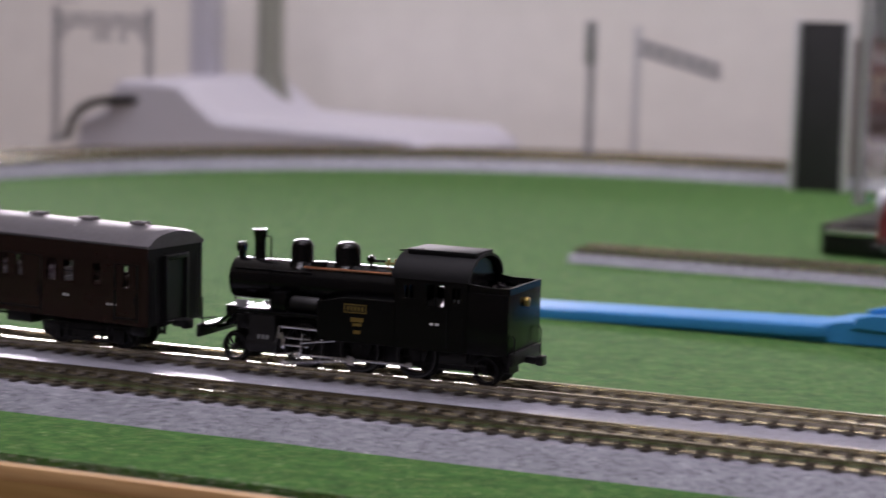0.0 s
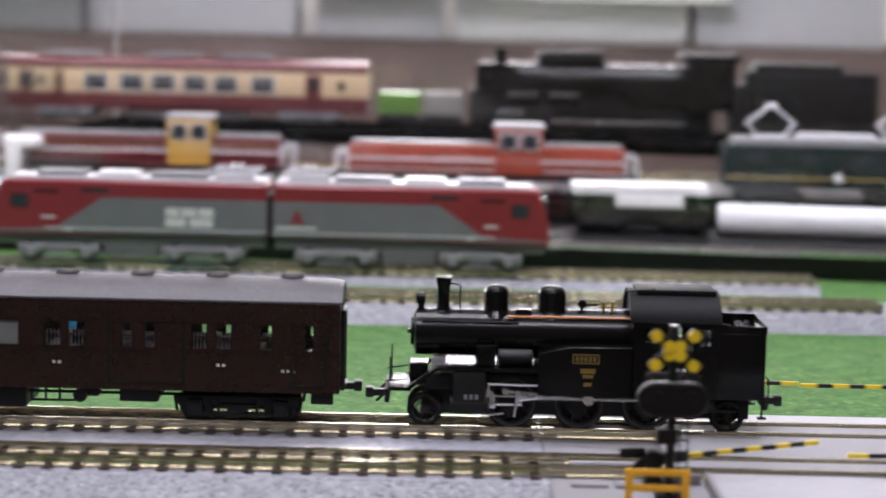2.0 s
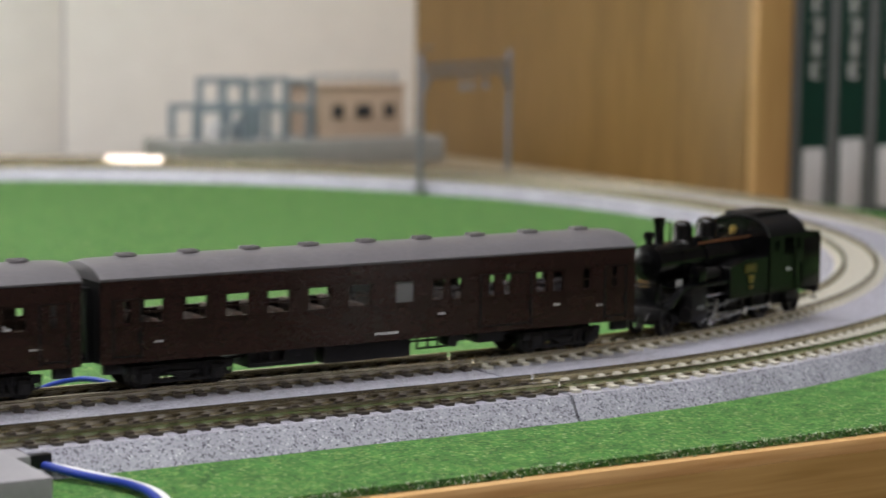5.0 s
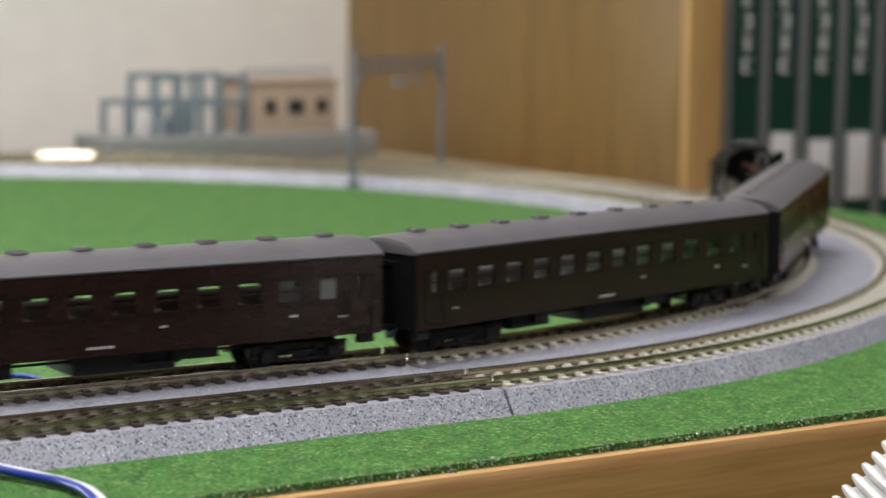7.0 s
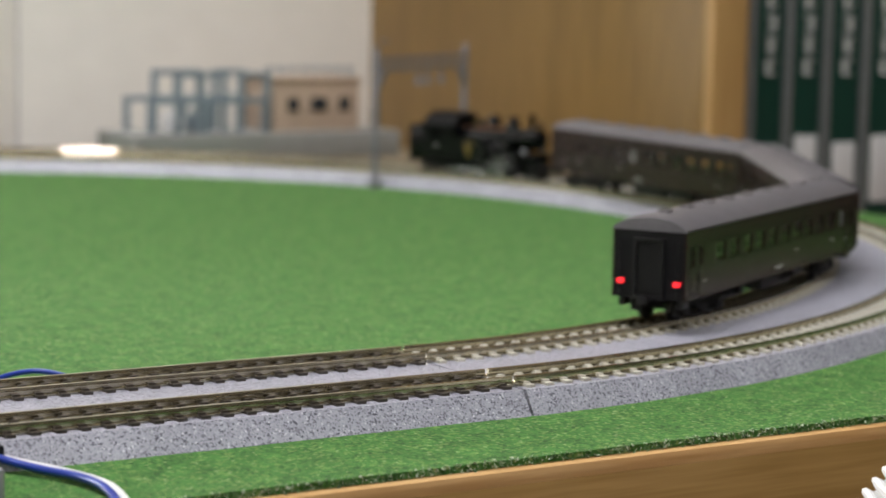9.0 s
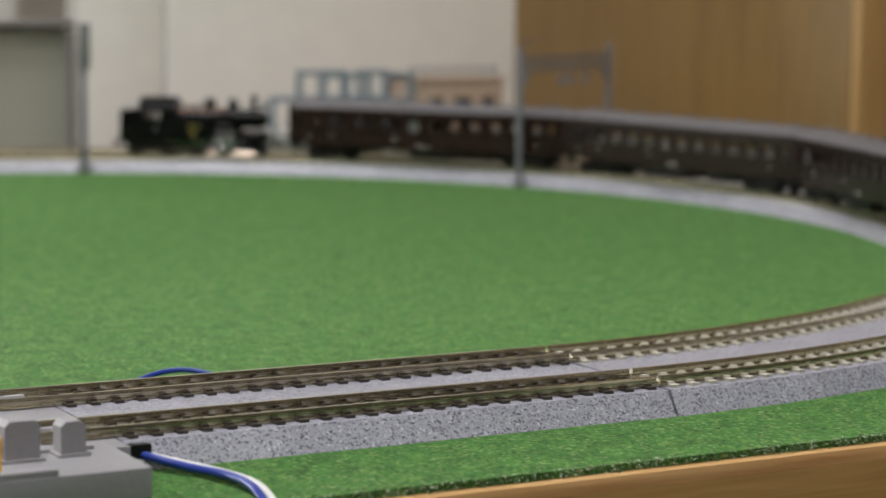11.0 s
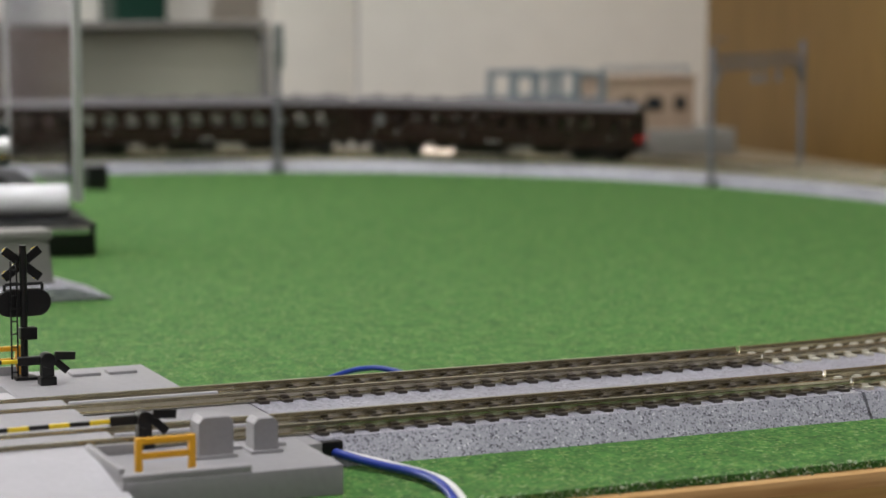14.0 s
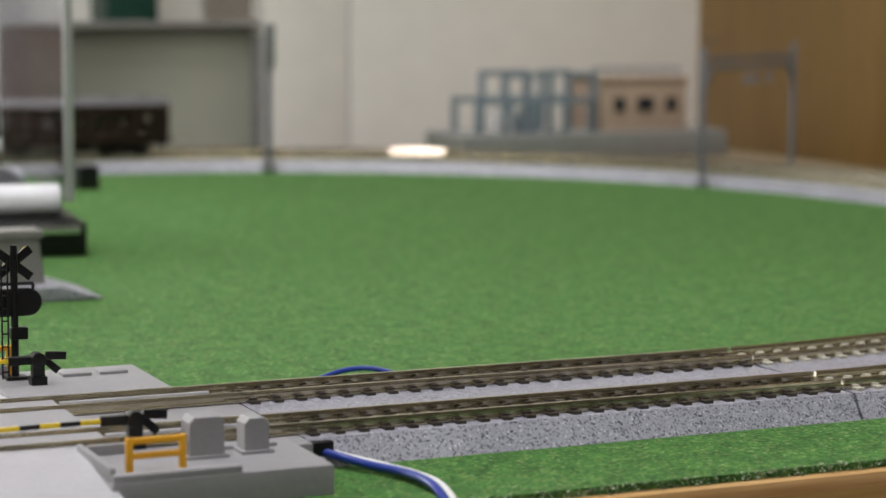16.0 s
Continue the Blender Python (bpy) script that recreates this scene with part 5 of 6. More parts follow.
bmesh.ops.bevel(bm, geom=list(bm.edges), offset=0.8 * MM, segments=2, affect="EDGES")
part("block", bm, "pier", pier)
bm = B()
box(bm, V(0, 0, 17.6), V(19, 11, 2.6), 0.8 * MM)
part("cap", bm, "pier", pier)
bm = B()
prism(bm, [(-0.026, 0.0), (-0.016, 3.6 * MM), (0.012, 4.2 * MM), (0.024, 0.4 * MM), (0.0245, 0.0)], -13 * MM, 13 * MM, "y", 0.3 * MM)
part("ballast_foot", bm, "ballast", pier, "grey ballast foot")


# ---- display case with trains ----
CASE = pose(-0.166, 0.730, 0, 0, 0, -6.5)


def on_case(x, y, z, turn=0.0):
    return CASE @ pose(x, y, z, 0, 0, turn)


case = thing("display_case", CASE, "clear acrylic display case on a black base", "display case")
part("base", box(B(), (0.177, 0.10, 0.0053), (0.354, 0.205, 0.0106), 1.2 * MM), "black", case, "shiny black base")
part("trim", box(B(), (0.177, -0.0032, 0.0085), (0.350, 0.0012, 0.0026), 0.4 * MM), "silver", case, "shiny silver trim")
part("base_step", box(B(), (0.1795, 0.10, 0.0105), (0.345, 0.194, 0.0014), 0.6 * MM), "black", case)
for nm, c0, s0 in (("front_pane", (0.1795, 0.008, 0.1316), (0.341, 0.0022, 0.230)), ("back_pane", (0.1795, 0.192, 0.1316), (0.341, 0.0022, 0.230)), ("side_pane", (0.009, 0.10, 0.1316), (0.0022, 0.181, 0.230)), ("side_pane", (0.350, 0.10, 0.1316), (0.0022, 0.181, 0.230))):
    pn = part(nm, box(B(), c0, s0), "acrylic", case, "clear acrylic pane")
    pn.visible_shadow = False
for x in (0.009, 0.350):
    for y in (0.008, 0.192):
        part("corner_edge", box(B(), (x, y, 0.1316), (0.003, 0.003, 0.23), 0.5 * MM), "edge_clear", case, "milky glued corner")
tier = thing("display_tier", on_case(0.02, 0.034, 0.0112), "black display tier with a white rounded end inside the case", "display stand", "display tiers")
part("board", box(B(), (0.157, 0.024, 0.0036), (0.314, 0.040, 0.0072), 1.0 * MM), "matt_black", tier)
part("lip", cyl(B(), (0.2818, -0.0170, 0.0052), 0.0052, 0.0925, "x", 20, bevel=1.2 * MM), "tier_white", tier, "white rounded roll along the tier's end")
part("lip", cyl(B(), (0.012, -0.0170, 0.0052), 0.0052, 0.036, "x", 20, bevel=1.2 * MM), "tier_white", tier, "white rounded roll along the tier's end")
tier = thing("display_tier", on_case(0.02, 0.080, 0.0112), "black stepped display tier behind the white one", "display stand", "display tiers")
part("board", box(B(), (0.157, 0.045, 0.0222), (0.314, 0.075, 0.0045), 1.0 * MM), "matt_black", tier, "black upper board")
for x in (0.006, 0.157, 0.308):
    part("support", box(B(), (x, 0.045, 0.0100), (0.006, 0.07, 0.0200), 0.4 * MM), "matt_black", tier)
for x in (-0.008, 0.30):
    bs = thing("stand_block", on_case(0.02 + x - 0.001, 0.041, 0.0184), "white plastic block at the end of the tier", "stand block", "stand blocks")
    part("upright", box(B(), V(4, 0, 6.4), V(5, 9, 12.8), 0.6 * MM), "white", bs)
    part("top_bar", cyl(B(), V(6.5, 0, 14.2), 2.6 * MM, 13 * MM, "x", 14, bevel=0.5 * MM), "white", bs)


def show_bogie(parent, x, mat, n=2, base=15.0):
    bm = B()
    box(bm, V(0, 0, 3.4), V(base + 8, 11.5, 1.6), 0.3 * MM)
    for s in (-1, 1):
        for i in range(n):
            e = -base / 2 + base * i / (n - 1)
            box(bm, V(e, s * 6.4, 3.0), V(3.0, 1.6, 3.0), 0.4 * MM)
            box(bm, V(e + 2.6, s * 6.6, 3.8), V(1.2, 1.0, 2.2), 0.2 * MM)
        box(bm, V(0, s * 6.2, 4.4), V(base + 7, 0.9, 1.4), 0.2 * MM)
        for k in range(3):
            cyl(bm, V(-2 + 2 * k, s * 6.9, 3.0), 0.7 * MM, 1.0 * MM, "y", 10)
        box(bm, V(0, s * 6.3, 1.5), V(base * 0.6, 0.7, 0.7), 0.15 * MM)
        for e in (-base / 2 - 2.9, base / 2 + 2.9):
            box(bm, V(e, s * 6.3, 3.4), V(1.0, 1.0, 3.4), 0.2 * MM, ry=6 if e > 0 else -6)
    b = part("bogie", bm, mat, parent)
    b.location, b.scale.y = V(x, 0, 0), 1.42
    for i in range(n):
        e = -base / 2 + base * i / (n - 1)
        bm = B()
        for s in (-1, 1):
            lathe(bm, [(0.8 * MM, (s * 4.6 - 0.5) * MM), (2.8 * MM, (s * 4.6 - 0.6) * MM), (2.8 * MM, (s * 4.6 + 0.6) * MM), (0.8 * MM, (s * 4.6 + 0.4) * MM)], (0, 0, 0), 18, "y")
        rod(bm, V(0, -5, 0), V(0, 5, 0), 0.4 * MM)
        wl = part("wheelset", bm, "frame_black", b)
        wl.location = V(e, 0, 2.8)
    return b


def body_box(parent, name, x0, x1, z0, z1, hw, mat, bevel=0.5, label=""):
    return part(name, box(B(), V((x0 + x1) / 2, 0, (z0 + z1) / 2), V(x1 - x0, 2 * hw, z1 - z0), bevel * MM), mat, parent, label)


def pantograph(parent, x, z, up=False):
    bm = B()
    for s in (-1, 1):
        if up:
            for p, q in (((-5, 3), (-8, 7)), ((-8, 7), (0, 13)), ((5, 3), (8, 7)), ((8, 7), (0, 13))):
                rod(bm, V(x + p[0], s * 3, z + p[1] - 2), V(x + q[0], s * 2.4, z + q[1] - 2), 0.35 * MM, 6)
        else:
            rod(bm, V(x - 8, s * 3, z + 1.2), V(x + 8, s * 3, z + 2.2), 0.35 * MM, 6)
            rod(bm, V(x - 6, s * 4, z + 2.4), V(x + 6, s * 2, z + 1.0), 0.35 * MM, 6)
    for e in (-1.2, 1.2):
        rod(bm, V(x + e, -6, z + (11.2 if up else 2.8)), V(x + e, 6, z + (11.2 if up else 2.8)), 0.4 * MM, 6)
    box(bm, V(x, 0, z + 0.5), V(10, 7, 0.8), 0.2 * MM)
    return part("pantograph", bm, "light_grey", parent, "folded grey pantograph" if not up else "raised grey pantograph")


def twin_electric(m):
    """The red and grey two-section electric locomotive."""
    c = thing("electric_locomotive", m, "red and grey two-section model electric locomotive on the siding", "electric locomotive")
    hw = 9.6
    for s in (-1, 1):
        x0, x1 = 0.9, 83.2
        bm = B()
        prism(bm, [(s * x0 * MM, 8.4 * MM), (s * x0 * MM, 22.6 * MM), (s * (x1 - 3.4) * MM, 22.6 * MM), (s * (x1 - 0.6) * MM, 15.8 * MM), (s * x1 * MM, 13.0 * MM), (s * x1 * MM, 7.4 * MM)], -hw * MM, hw * MM, "y", 0.5 * MM)
        body = part("body", bm, "red", c, "deep red body shell")
        for q in (-1, 1):
            bm = B()
            prism(bm, [(s * x0 * MM, 8.6 * MM), (s * x0 * MM, 18.2 * MM), (s * 50 * MM, 18.2 * MM), (s * 64 * MM, 9.6 * MM), (s * 82 * MM, 9.0 * MM), (s * 82 * MM, 8.4 * MM)], q * (hw - 0.3) * MM, q * (hw + 0.12) * MM, "y")
            part("grey_panel", bm, "grey", body, "grey side panel")
            bm = B()
            box(bm, V(s * 34, q * (hw + 0.1), 9.6), V(66, 0.2, 0.5))
            part("side_stripe", bm, "light_grey", body, "thin pale line")
            bm = B()
            box(bm, V(s * 74.5, q * (hw + 0.02), 17.0), V(5.2, 0.25, 3.6), 0.3 * MM)
            part("cab_window", bm, "window", body)
            bm = B()
            for k in range(3):
                box(bm, V(s * 66.5, q * (hw + 0.02), 19.6), V(7.0, 0.2, 0.8))
            box(bm, V(s * 52, q * (hw + 0.02), 20.2), V(8.0, 0.2, 1.0))
            part("grille", bm, "window", body)
            bm = B()
            box(bm, V(s * 66.0, q * (hw + 0.05), 12.6), V(4.2, 0.16, 0.7))
            box(bm, V(s * 60.0, q * (hw + 0.3), 9.2), V(2.0, 0.16, 0.7))
            part("marking", bm, "lettering", body, "small white bars")
            if s < 0:
                bm = B()
                for k, (dx, dz, ww, hh) in enumerate(((-6, 3.0, 4.0, 2.4), (-1.2, 3.0, 4.4, 2.4), (4.0, 3.0, 4.6, 2.4), (-5, 0.2, 6, 2.4), (2.6, 0.2, 7, 2.4))):
                    box(bm, V(-23 + dx, q * (hw + 0.2), 11.6 + dz), V(ww, 0.16, hh), ry=0)
                part("emblem", bm, "lettering", body, "white slanted emblem shapes")
            else:
                bm = B()
                box(bm, V(8, q * (hw + 0.2), 11.0), V(12, 0.16, 0.7))
                part("marking", bm, "lettering", body, "small white bars")
                bm = B()
                prism(bm, [(6.0 * MM, 12.2 * MM), (8.2 * MM, 16.4 * MM), (10.4 * MM, 12.2 * MM)], q * (hw + 0.1) * MM, q * (hw + 0.25) * MM, "y")
                part("red_mark", bm, "red", body, "small red mark")
        bm = B()
        box(bm, V(s * (x1 - 1.15), 0, 18.4), V(1.2, 16.0, 4.0), 0.3 * MM, ry=s * -15)
        part("windscreen", bm, "window", body)
        bm = B()
        for y in (-7.2, 7.2):
            cyl(bm, V(s * x1, y, 11.2), 1.0 * MM, 0.8 * MM, "x", 14)
        part("headlight", bm, "white", body, "small white headlight")
        body_box(c, "skirt", min(s * 1.5, s * 82), max(s * 1.5, s * 82), 5.0, 8.5, 7.2, "grey", 0.3)
        body_box(c, "roof", min(s * 1.5, s * 78), max(s * 1.5, s * 78), 22.3, 23.6, 7.6, "light_grey", 0.5, "pale grey roof")
        for a, b, mt in ((5, 17, "light_grey"), (19, 36, "grey"), (40, 52, "white"), (56, 70, "grey")):
            part("roof_box", box(B(), V(s * (a + b) / 2, 0, 24.1), V(b - a, 11, 1.6), 0.3 * MM), mt, c)
        pantograph(c, s * 11, 24.2)
        for x in (20, 63):
            show_bogie(c, s * x, "mid_grey", 2, 17)
        body_box(c, "equipment_box", s * 41.5 - 8, s * 41.5 + 8, 1.6, 5.0, 7.6, "grey", 0.4)
        coupler(c, s * 83, s)
    box(bm := B(), V(0, 0, 13), V(1.8, 14, 13), 0.2 * MM)
    part("gangway", bm, "black", c)
    return c


twin_electric(pose(-0.0505, 0.6697, RAIL_Z - 2.5 * MM, 0, 0, -0.5)).scale.z = 1.09


def railcar(m, hl=66.0):
    c = thing("railcar", m, "cream and maroon model railcar on the display tier", "railcar")
    hw = 9.4
    body_box(c, "lower_body", -hl, hl, 4.8, 10.6, hw, "maroon", 0.5, "maroon lower side")
    body_box(c, "upper_body", -hl, hl, 10.6, 19.6, hw, "cream", 0.3, "cream window band")
    body_box(c, "roof_band", -hl, hl, 19.6, 21.8, hw - 0.1, "maroon", 0.7, "maroon roof band")
    bm = B()
    arch = [(9.2 * math.cos(math.radians(a)), 21.2 + 3.0 * math.sin(math.radians(a))) for a in range(0, 181, 15)]
    prism(bm, [(y * MM, z * MM) for y, z in arch], -hl * MM, hl * MM)
    part("roof", bm, "maroon", c, "dark maroon roof")
    for x in (-44, -6, 22):
        part("roof_unit", box(B(), V(x, 0, 25.0), V(20, 8, 1.6), 0.4 * MM), "grey", c)
    for s in (-1, 1):
        for x in (-62, -49, 48):
            door = part("door", box(B(), V(x, s * (hw + 0.02), 12.5), V(5.8, 0.3, 13), 0.1 * MM), "maroon", c, "dark maroon door")
            part("door_window", box(B(), V(x, s * (hw + 0.14), 15.2), V(3.6, 0.3, 4.6), 0.2 * MM), "window", door)
            part("door_line", box(B(), V(x, s * (hw + 0.14), 9.6), V(0.4, 0.2, 5.0)), "black", door)
        for x in (-34, -20.5, -8.5, 3.5, 15.0, 29.0):
            fr = part("window_frame", box(B(), V(x, s * (hw + 0.04), 14.9), V(9.4, 0.3, 6.6), 0.4 * MM), "light_grey", c, "pale window frame")
            part("pane", box(B(), V(x, s * (hw + 0.1), 14.9), V(8.0, 0.3, 5.4), 0.2 * MM), "window", fr)
            part("sash", box(B(), V(x, s * (hw + 0.2), 15.6), V(8.0, 0.25, 0.4)), "light_grey", fr)
        for x in (-55.8, 58.5):
            part("pane", box(B(), V(x, s * (hw + 0.05), 15.0), V(2.6, 0.3, 3.6), 0.2 * MM), "window", c)
    for x in (-46, 46):
        show_bogie(c, x, "grey")
    body_box(c, "engine_box", -22, 22, 1.6, 5.0, 7.5, "grey", 0.4)


railcar(on_case(0.0555, 0.128, 0.0357, 5.5), 68.5)


def diesel(m, colour, cab_mat, x_cab, hl, label, cab_w=13.0, band="lettering"):
    """A centre-cab diesel: two long hoods, a tall cab, railings."""
    c = thing("diesel_locomotive", m, label, "diesel locomotive", "diesel locomotives in the case")
    body_box(c, "underframe", -hl, hl, 5.2, 7.4, 9.0, "frame_black", 0.3)
    for s, a, b in ((-1, -hl + 5, x_cab - cab_w / 2), (1, x_cab + cab_w / 2, hl - 5)):
        hd = body_box(c, "hood", a, b, 7.2, 16.8, 6.4, colour, 0.9)
        part("hood_top", box(B(), V((a + b) / 2, 0, 17.2), V(b - a - 2, 10, 1.2), 0.4 * MM), "grey", hd)
        for q in (-1, 1):
            part("stripe", box(B(), V((a + b) / 2, q * 6.45, 8.6 if band == "lettering" else 14.4), V(b - a - 1, 0.2, 0.4)), band, hd, "thin stripe along the hood")
            bm = B()
            for k in range(int((b - a) / 8)):
                box(bm, V(a + 5 + k * 8, q * 6.42, 13.6), V(4.6, 0.25, 3.4), 0.1 * MM)
            part("louvre", bm, colour, hd)
    cab = body_box(c, "cab", x_cab - cab_w / 2, x_cab + cab_w / 2, 7.2, 23.0, 9.0, cab_mat, 0.6)
    part("cab_roof", box(B(), V(x_cab, 0, 23.6), V(cab_w + 1.6, 17.6, 1.8), 0.8 * MM), "mid_grey", cab, "grey cab roof")
    for q in (-1, 1):
        for e in (-cab_w * 0.23, cab_w * 0.23):
            pf = part("cab_window_frame", box(B(), V(x_cab + e, q * 9.0, 18.8), V(cab_w * 0.4, 0.3, 6.0), 0.3 * MM), "light_grey", cab, "pale window frame")
            part("cab_window", box(B(), V(x_cab + e, q * 9.12, 18.8), V(cab_w * 0.33, 0.3, 5.0), 0.3 * MM), "window", pf)
    for s in (-1, 1):
        for y in (-8.2, 8.2):
            bm = B()
            for p, q in (((hl - 0.6, 7), (hl - 0.6, 14)), ((hl - 4.6, 7), (hl - 4.6, 14)), ((hl - 0.6, 14), (hl - 4.6, 14))):
                rod(bm, V(s * p[0], y, p[1]), V(s * q[0], y, q[1]), 0.45 * MM, 6)
            part("handrail", bm, "light_grey", c, "pale end handrail")
        show_bogie(c, s * (hl - 18), "grey")
    for y in (-8.6, 8.6):
        bm = B()
        rod(bm, V(-hl + 5, y, 12), V(x_cab - cab_w / 2, y, 12), 0.35 * MM, 6)
        rod(bm, V(x_cab + cab_w / 2, y, 12), V(hl - 5, y, 12), 0.35 * MM, 6)
        part("side_rail", bm, "light_grey", c)


diesel(on_case(0.0585, 0.056, 0.0184, 5.5), "maroon", "mustard", 14.5, 51.0, "maroon and mustard model diesel locomotive in the case", 15.0, "brass")
diesel(on_case(0.1765, 0.056, 0.0184, 5.5), "orange", "orange", 11.0, 52.0, "orange model diesel locomotive with grey cab roof", 16.0)


def electric(m, hl=56.0):
    c = thing("electric_locomotive", m, "dark green model electric locomotive in the display case", "electric locomotive")
    body_box(c, "body", -hl, hl, 6.0, 20.2, 9.3, "green", 0.9)
    body_box(c, "roof", -hl + 3, hl - 3, 20.0, 22.4, 7.8, "grey", 0.8)
    for q in (-1, 1):
        part("stripe", box(B(), V(0, q * 9.35, 9.6), V(2 * hl - 1, 0.2, 0.6)), "brass", c, "thin gold line")
        for x in (-27, -9, 9, 27):
            part("side_window", box(B(), V(x, q * 9.34, 16.0), V(7, 0.2, 3.4), 0.1 * MM), "window", c)
        cyl(bm := B(), V(0, q * 9.4, 10.0), 1.6 * MM, 0.3 * MM, "y", 16)
        part("badge", bm, "lettering", c, "pale round badge")
    for x in (-22, 22):
        pantograph(c, x, 22.4, True)
    part("roof_box", box(B(), V(0, 0, 23.2), V(26, 9, 1.8), 0.4 * MM), "light_grey", c)
    for x in (-22, 22):
        show_bogie(c, x, "frame_black")


electric(on_case(0.2945, 0.056, 0.0184, 5.0), 38.0)


def tender_engine(m):
    """The black tender locomotive on the upper tier, chimney to its own -x."""
    c = thing("tender_locomotive", m, "black model steam locomotive with tender on the tier", "steam locomotive")
    lathe(bm := B(), [(1 * MM, -64.4 * MM), (5.0 * MM, -64 * MM), (5.4 * MM, -63 * MM), (5.4 * MM, 0)], V(0, 0, 15.6), 28, "x")
    part("boiler", bm, "satin", c)
    lathe(bm := B(), [(2.0 * MM, 20 * MM), (1.7 * MM, 21.5 * MM), (1.7 * MM, 25.5 * MM), (1.2 * MM, 25.5 * MM)], V(-57, 0, 0), 20)
    part("chimney", bm, "satin", c)
    body_box(c, "dome", -46, -26, 20.0, 25.0, 4.2, "roof_black", 1.6, "long rounded dome casing")
    for q in (-1, 1):
        part("running_board", box(B(), V(-30, q * 7.2, 13.2), V(62, 3.4, 0.7), 0.2 * MM), "satin", c, "black running board edge")
        part("smoke_deflector", box(B(), V(-58, q * 7.6, 17), V(12, 0.5, 8), 0.1 * MM), "satin", c)
        for x in (-40, -28, -16, -4):
            lathe(bm := B(), [(1 * MM, (q * 4.6 - 0.6) * MM), (4.5 * MM, (q * 4.6 - 0.6) * MM), (4.5 * MM, (q * 4.6 + 0.6) * MM), (1 * MM, (q * 4.6 + 0.5) * MM)], V(x, 0, 4.5), 22, "y")
            part("driving_wheel", bm, "frame_black", c)
        part("side_rod", box(B(), V(-22, q * 6.0, 4.0), V(40, 0.6, 0.9), 0.1 * MM), "silver", c, "bright rod")
        part("cylinder", cyl(B(), V(-54, q * 7.0, 5.0), 2.8 * MM, 8 * MM, "x", 18, bevel=0.3 * MM), "frame_black", c)
    body_box(c, "chassis", -66, 6, 1.6, 13.0, 5.6, "frame_black", 0.3)
    body_box(c, "firebox", -20, 0, 9.0, 17.0, 7.0, "satin", 0.5)
    for q in (-1, 1):
        part("valve_gear", box(B(), V(-44, q * 7.4, 7.4), V(22, 0.5, 0.7), 0.1 * MM, ry=-6), "frame_black", c)
        for x in (-50, -38):
            part("air_tank", cyl(B(), V(x, q * 7.6, 11.2), 1.9 * MM, 9 * MM, "x", 14, bevel=0.3 * MM), "frame_black", c)
    body_box(c, "cab", -2, 12, 8.0, 23.0, 9.2, "satin", 0.6)
    body_box(c, "cab_roof", -4, 14, 22.6, 24.8, 8.8, "roof_black", 1.0)
    body_box(c, "drawbar_screen", 11, 17, 2.4, 16.0, 7.0, "frame_black", 0.4)
    body_box(c, "tender", 16, 54, 3.6, 20.0, 9.0, "roof_black", 0.6)
    body_box(c, "coal", 18, 44, 19.6, 22.6, 7.0, "black", 1.2)
    for x in (24, 46):
        show_bogie(c, x, "frame_black", 2, 11)


tender_engine(on_case(0.2455, 0.124, 0.0357, 5.5) @ Matrix.Scale(1.24, 4))


def well_wagon(m):
    c = thing("freight_wagon", m, "black model wagon with an off-white roof in front of the tier", "freight wagon")
    body_box(c, "frame", -22, 22, 5.0, 8.0, 8.6, "frame_black", 0.3)
    body_box(c, "body", -19, 17, 2.2, 11.6, 7.2, "black", 0.6)
    body_box(c, "roof", -23, 21, 12.2, 15.6, 8.0, "lettering", 0.8, "off-white roof")
    body_box(c, "side_tank", -9, 13, 8.4, 12.3, 8.3, "lettering", 0.5, "off-white side tank")
    for x in (-13, 13):
        show_bogie(c, x, "frame_black", 2, 8)


well_wagon(on_case(0.2310, 0.0205, 0.0113, 5.5))

kb = thing("black_block", pose(0.2440, 0.905, -0.2 * MM), "small black block on the grass behind the display case", "block")
part("body", box(B(), V(0, 0, 5), V(9, 9, 10), 0.8 * MM), "black", kb)

# ---- behind the track: black box, white lamp, masts, substation ----
bb = thing("speaker_box", pose(-0.2210, 0.957, 0, 0, 0, 8), "tall flat black box with pale edges beside the case", "box")
part("panel", box(B(), V(0, 0, 36.5), V(20.5, 9, 73), 0.8 * MM), "hazed_black", bb)
for e in (-11.4, 11.4):
    part("edge_strip", box(B(), V(e, 0, 36.8), V(2.2, 10, 73.6), 0.4 * MM), "white", bb, "pale edge strip")

dl = thing("lamp_stand", pose(-0.545, 1.062, -6 * MM), "white stand with a broad base and two upright posts", "stand")
bm = B()
prism(bm, [(-0.064, 0.0), (-0.062, 0.016), (-0.046, 0.023), (-0.040, 0.038), (-0.004, 0.038), (0.018, 0.0205), (0.122, 0.0175), (0.134, 0.009), (0.136, 0.0)], -0.088, 0.03, "y", 2.5 * MM)
part("base", bm, "lamp_white", dl)
part("stem", box(B(), (-0.036, 0.0, 0.071), (0.014, 0.014, 0.094), 1.5 * MM), "lamp_white", dl)
part("stem", lathe(B(), [(0.016, 0.019), (0.0105, 0.030), (0.0075, 0.042), (0.0070, 0.118)], (-0.001, 0.006, 0.0), 20), "frosted", dl, "grey-green flared post")
tagged(tube("cable", [(-0.612, 0.972, 0.001), (-0.609, 0.972, 0.0110), (-0.601, 0.971, 0.0185), (-0.588, 0.970, 0.0222), (-0.572, 0.975, 0.0225)], 2.2 * MM, "black"), "thick black cable behind the track", "cable")


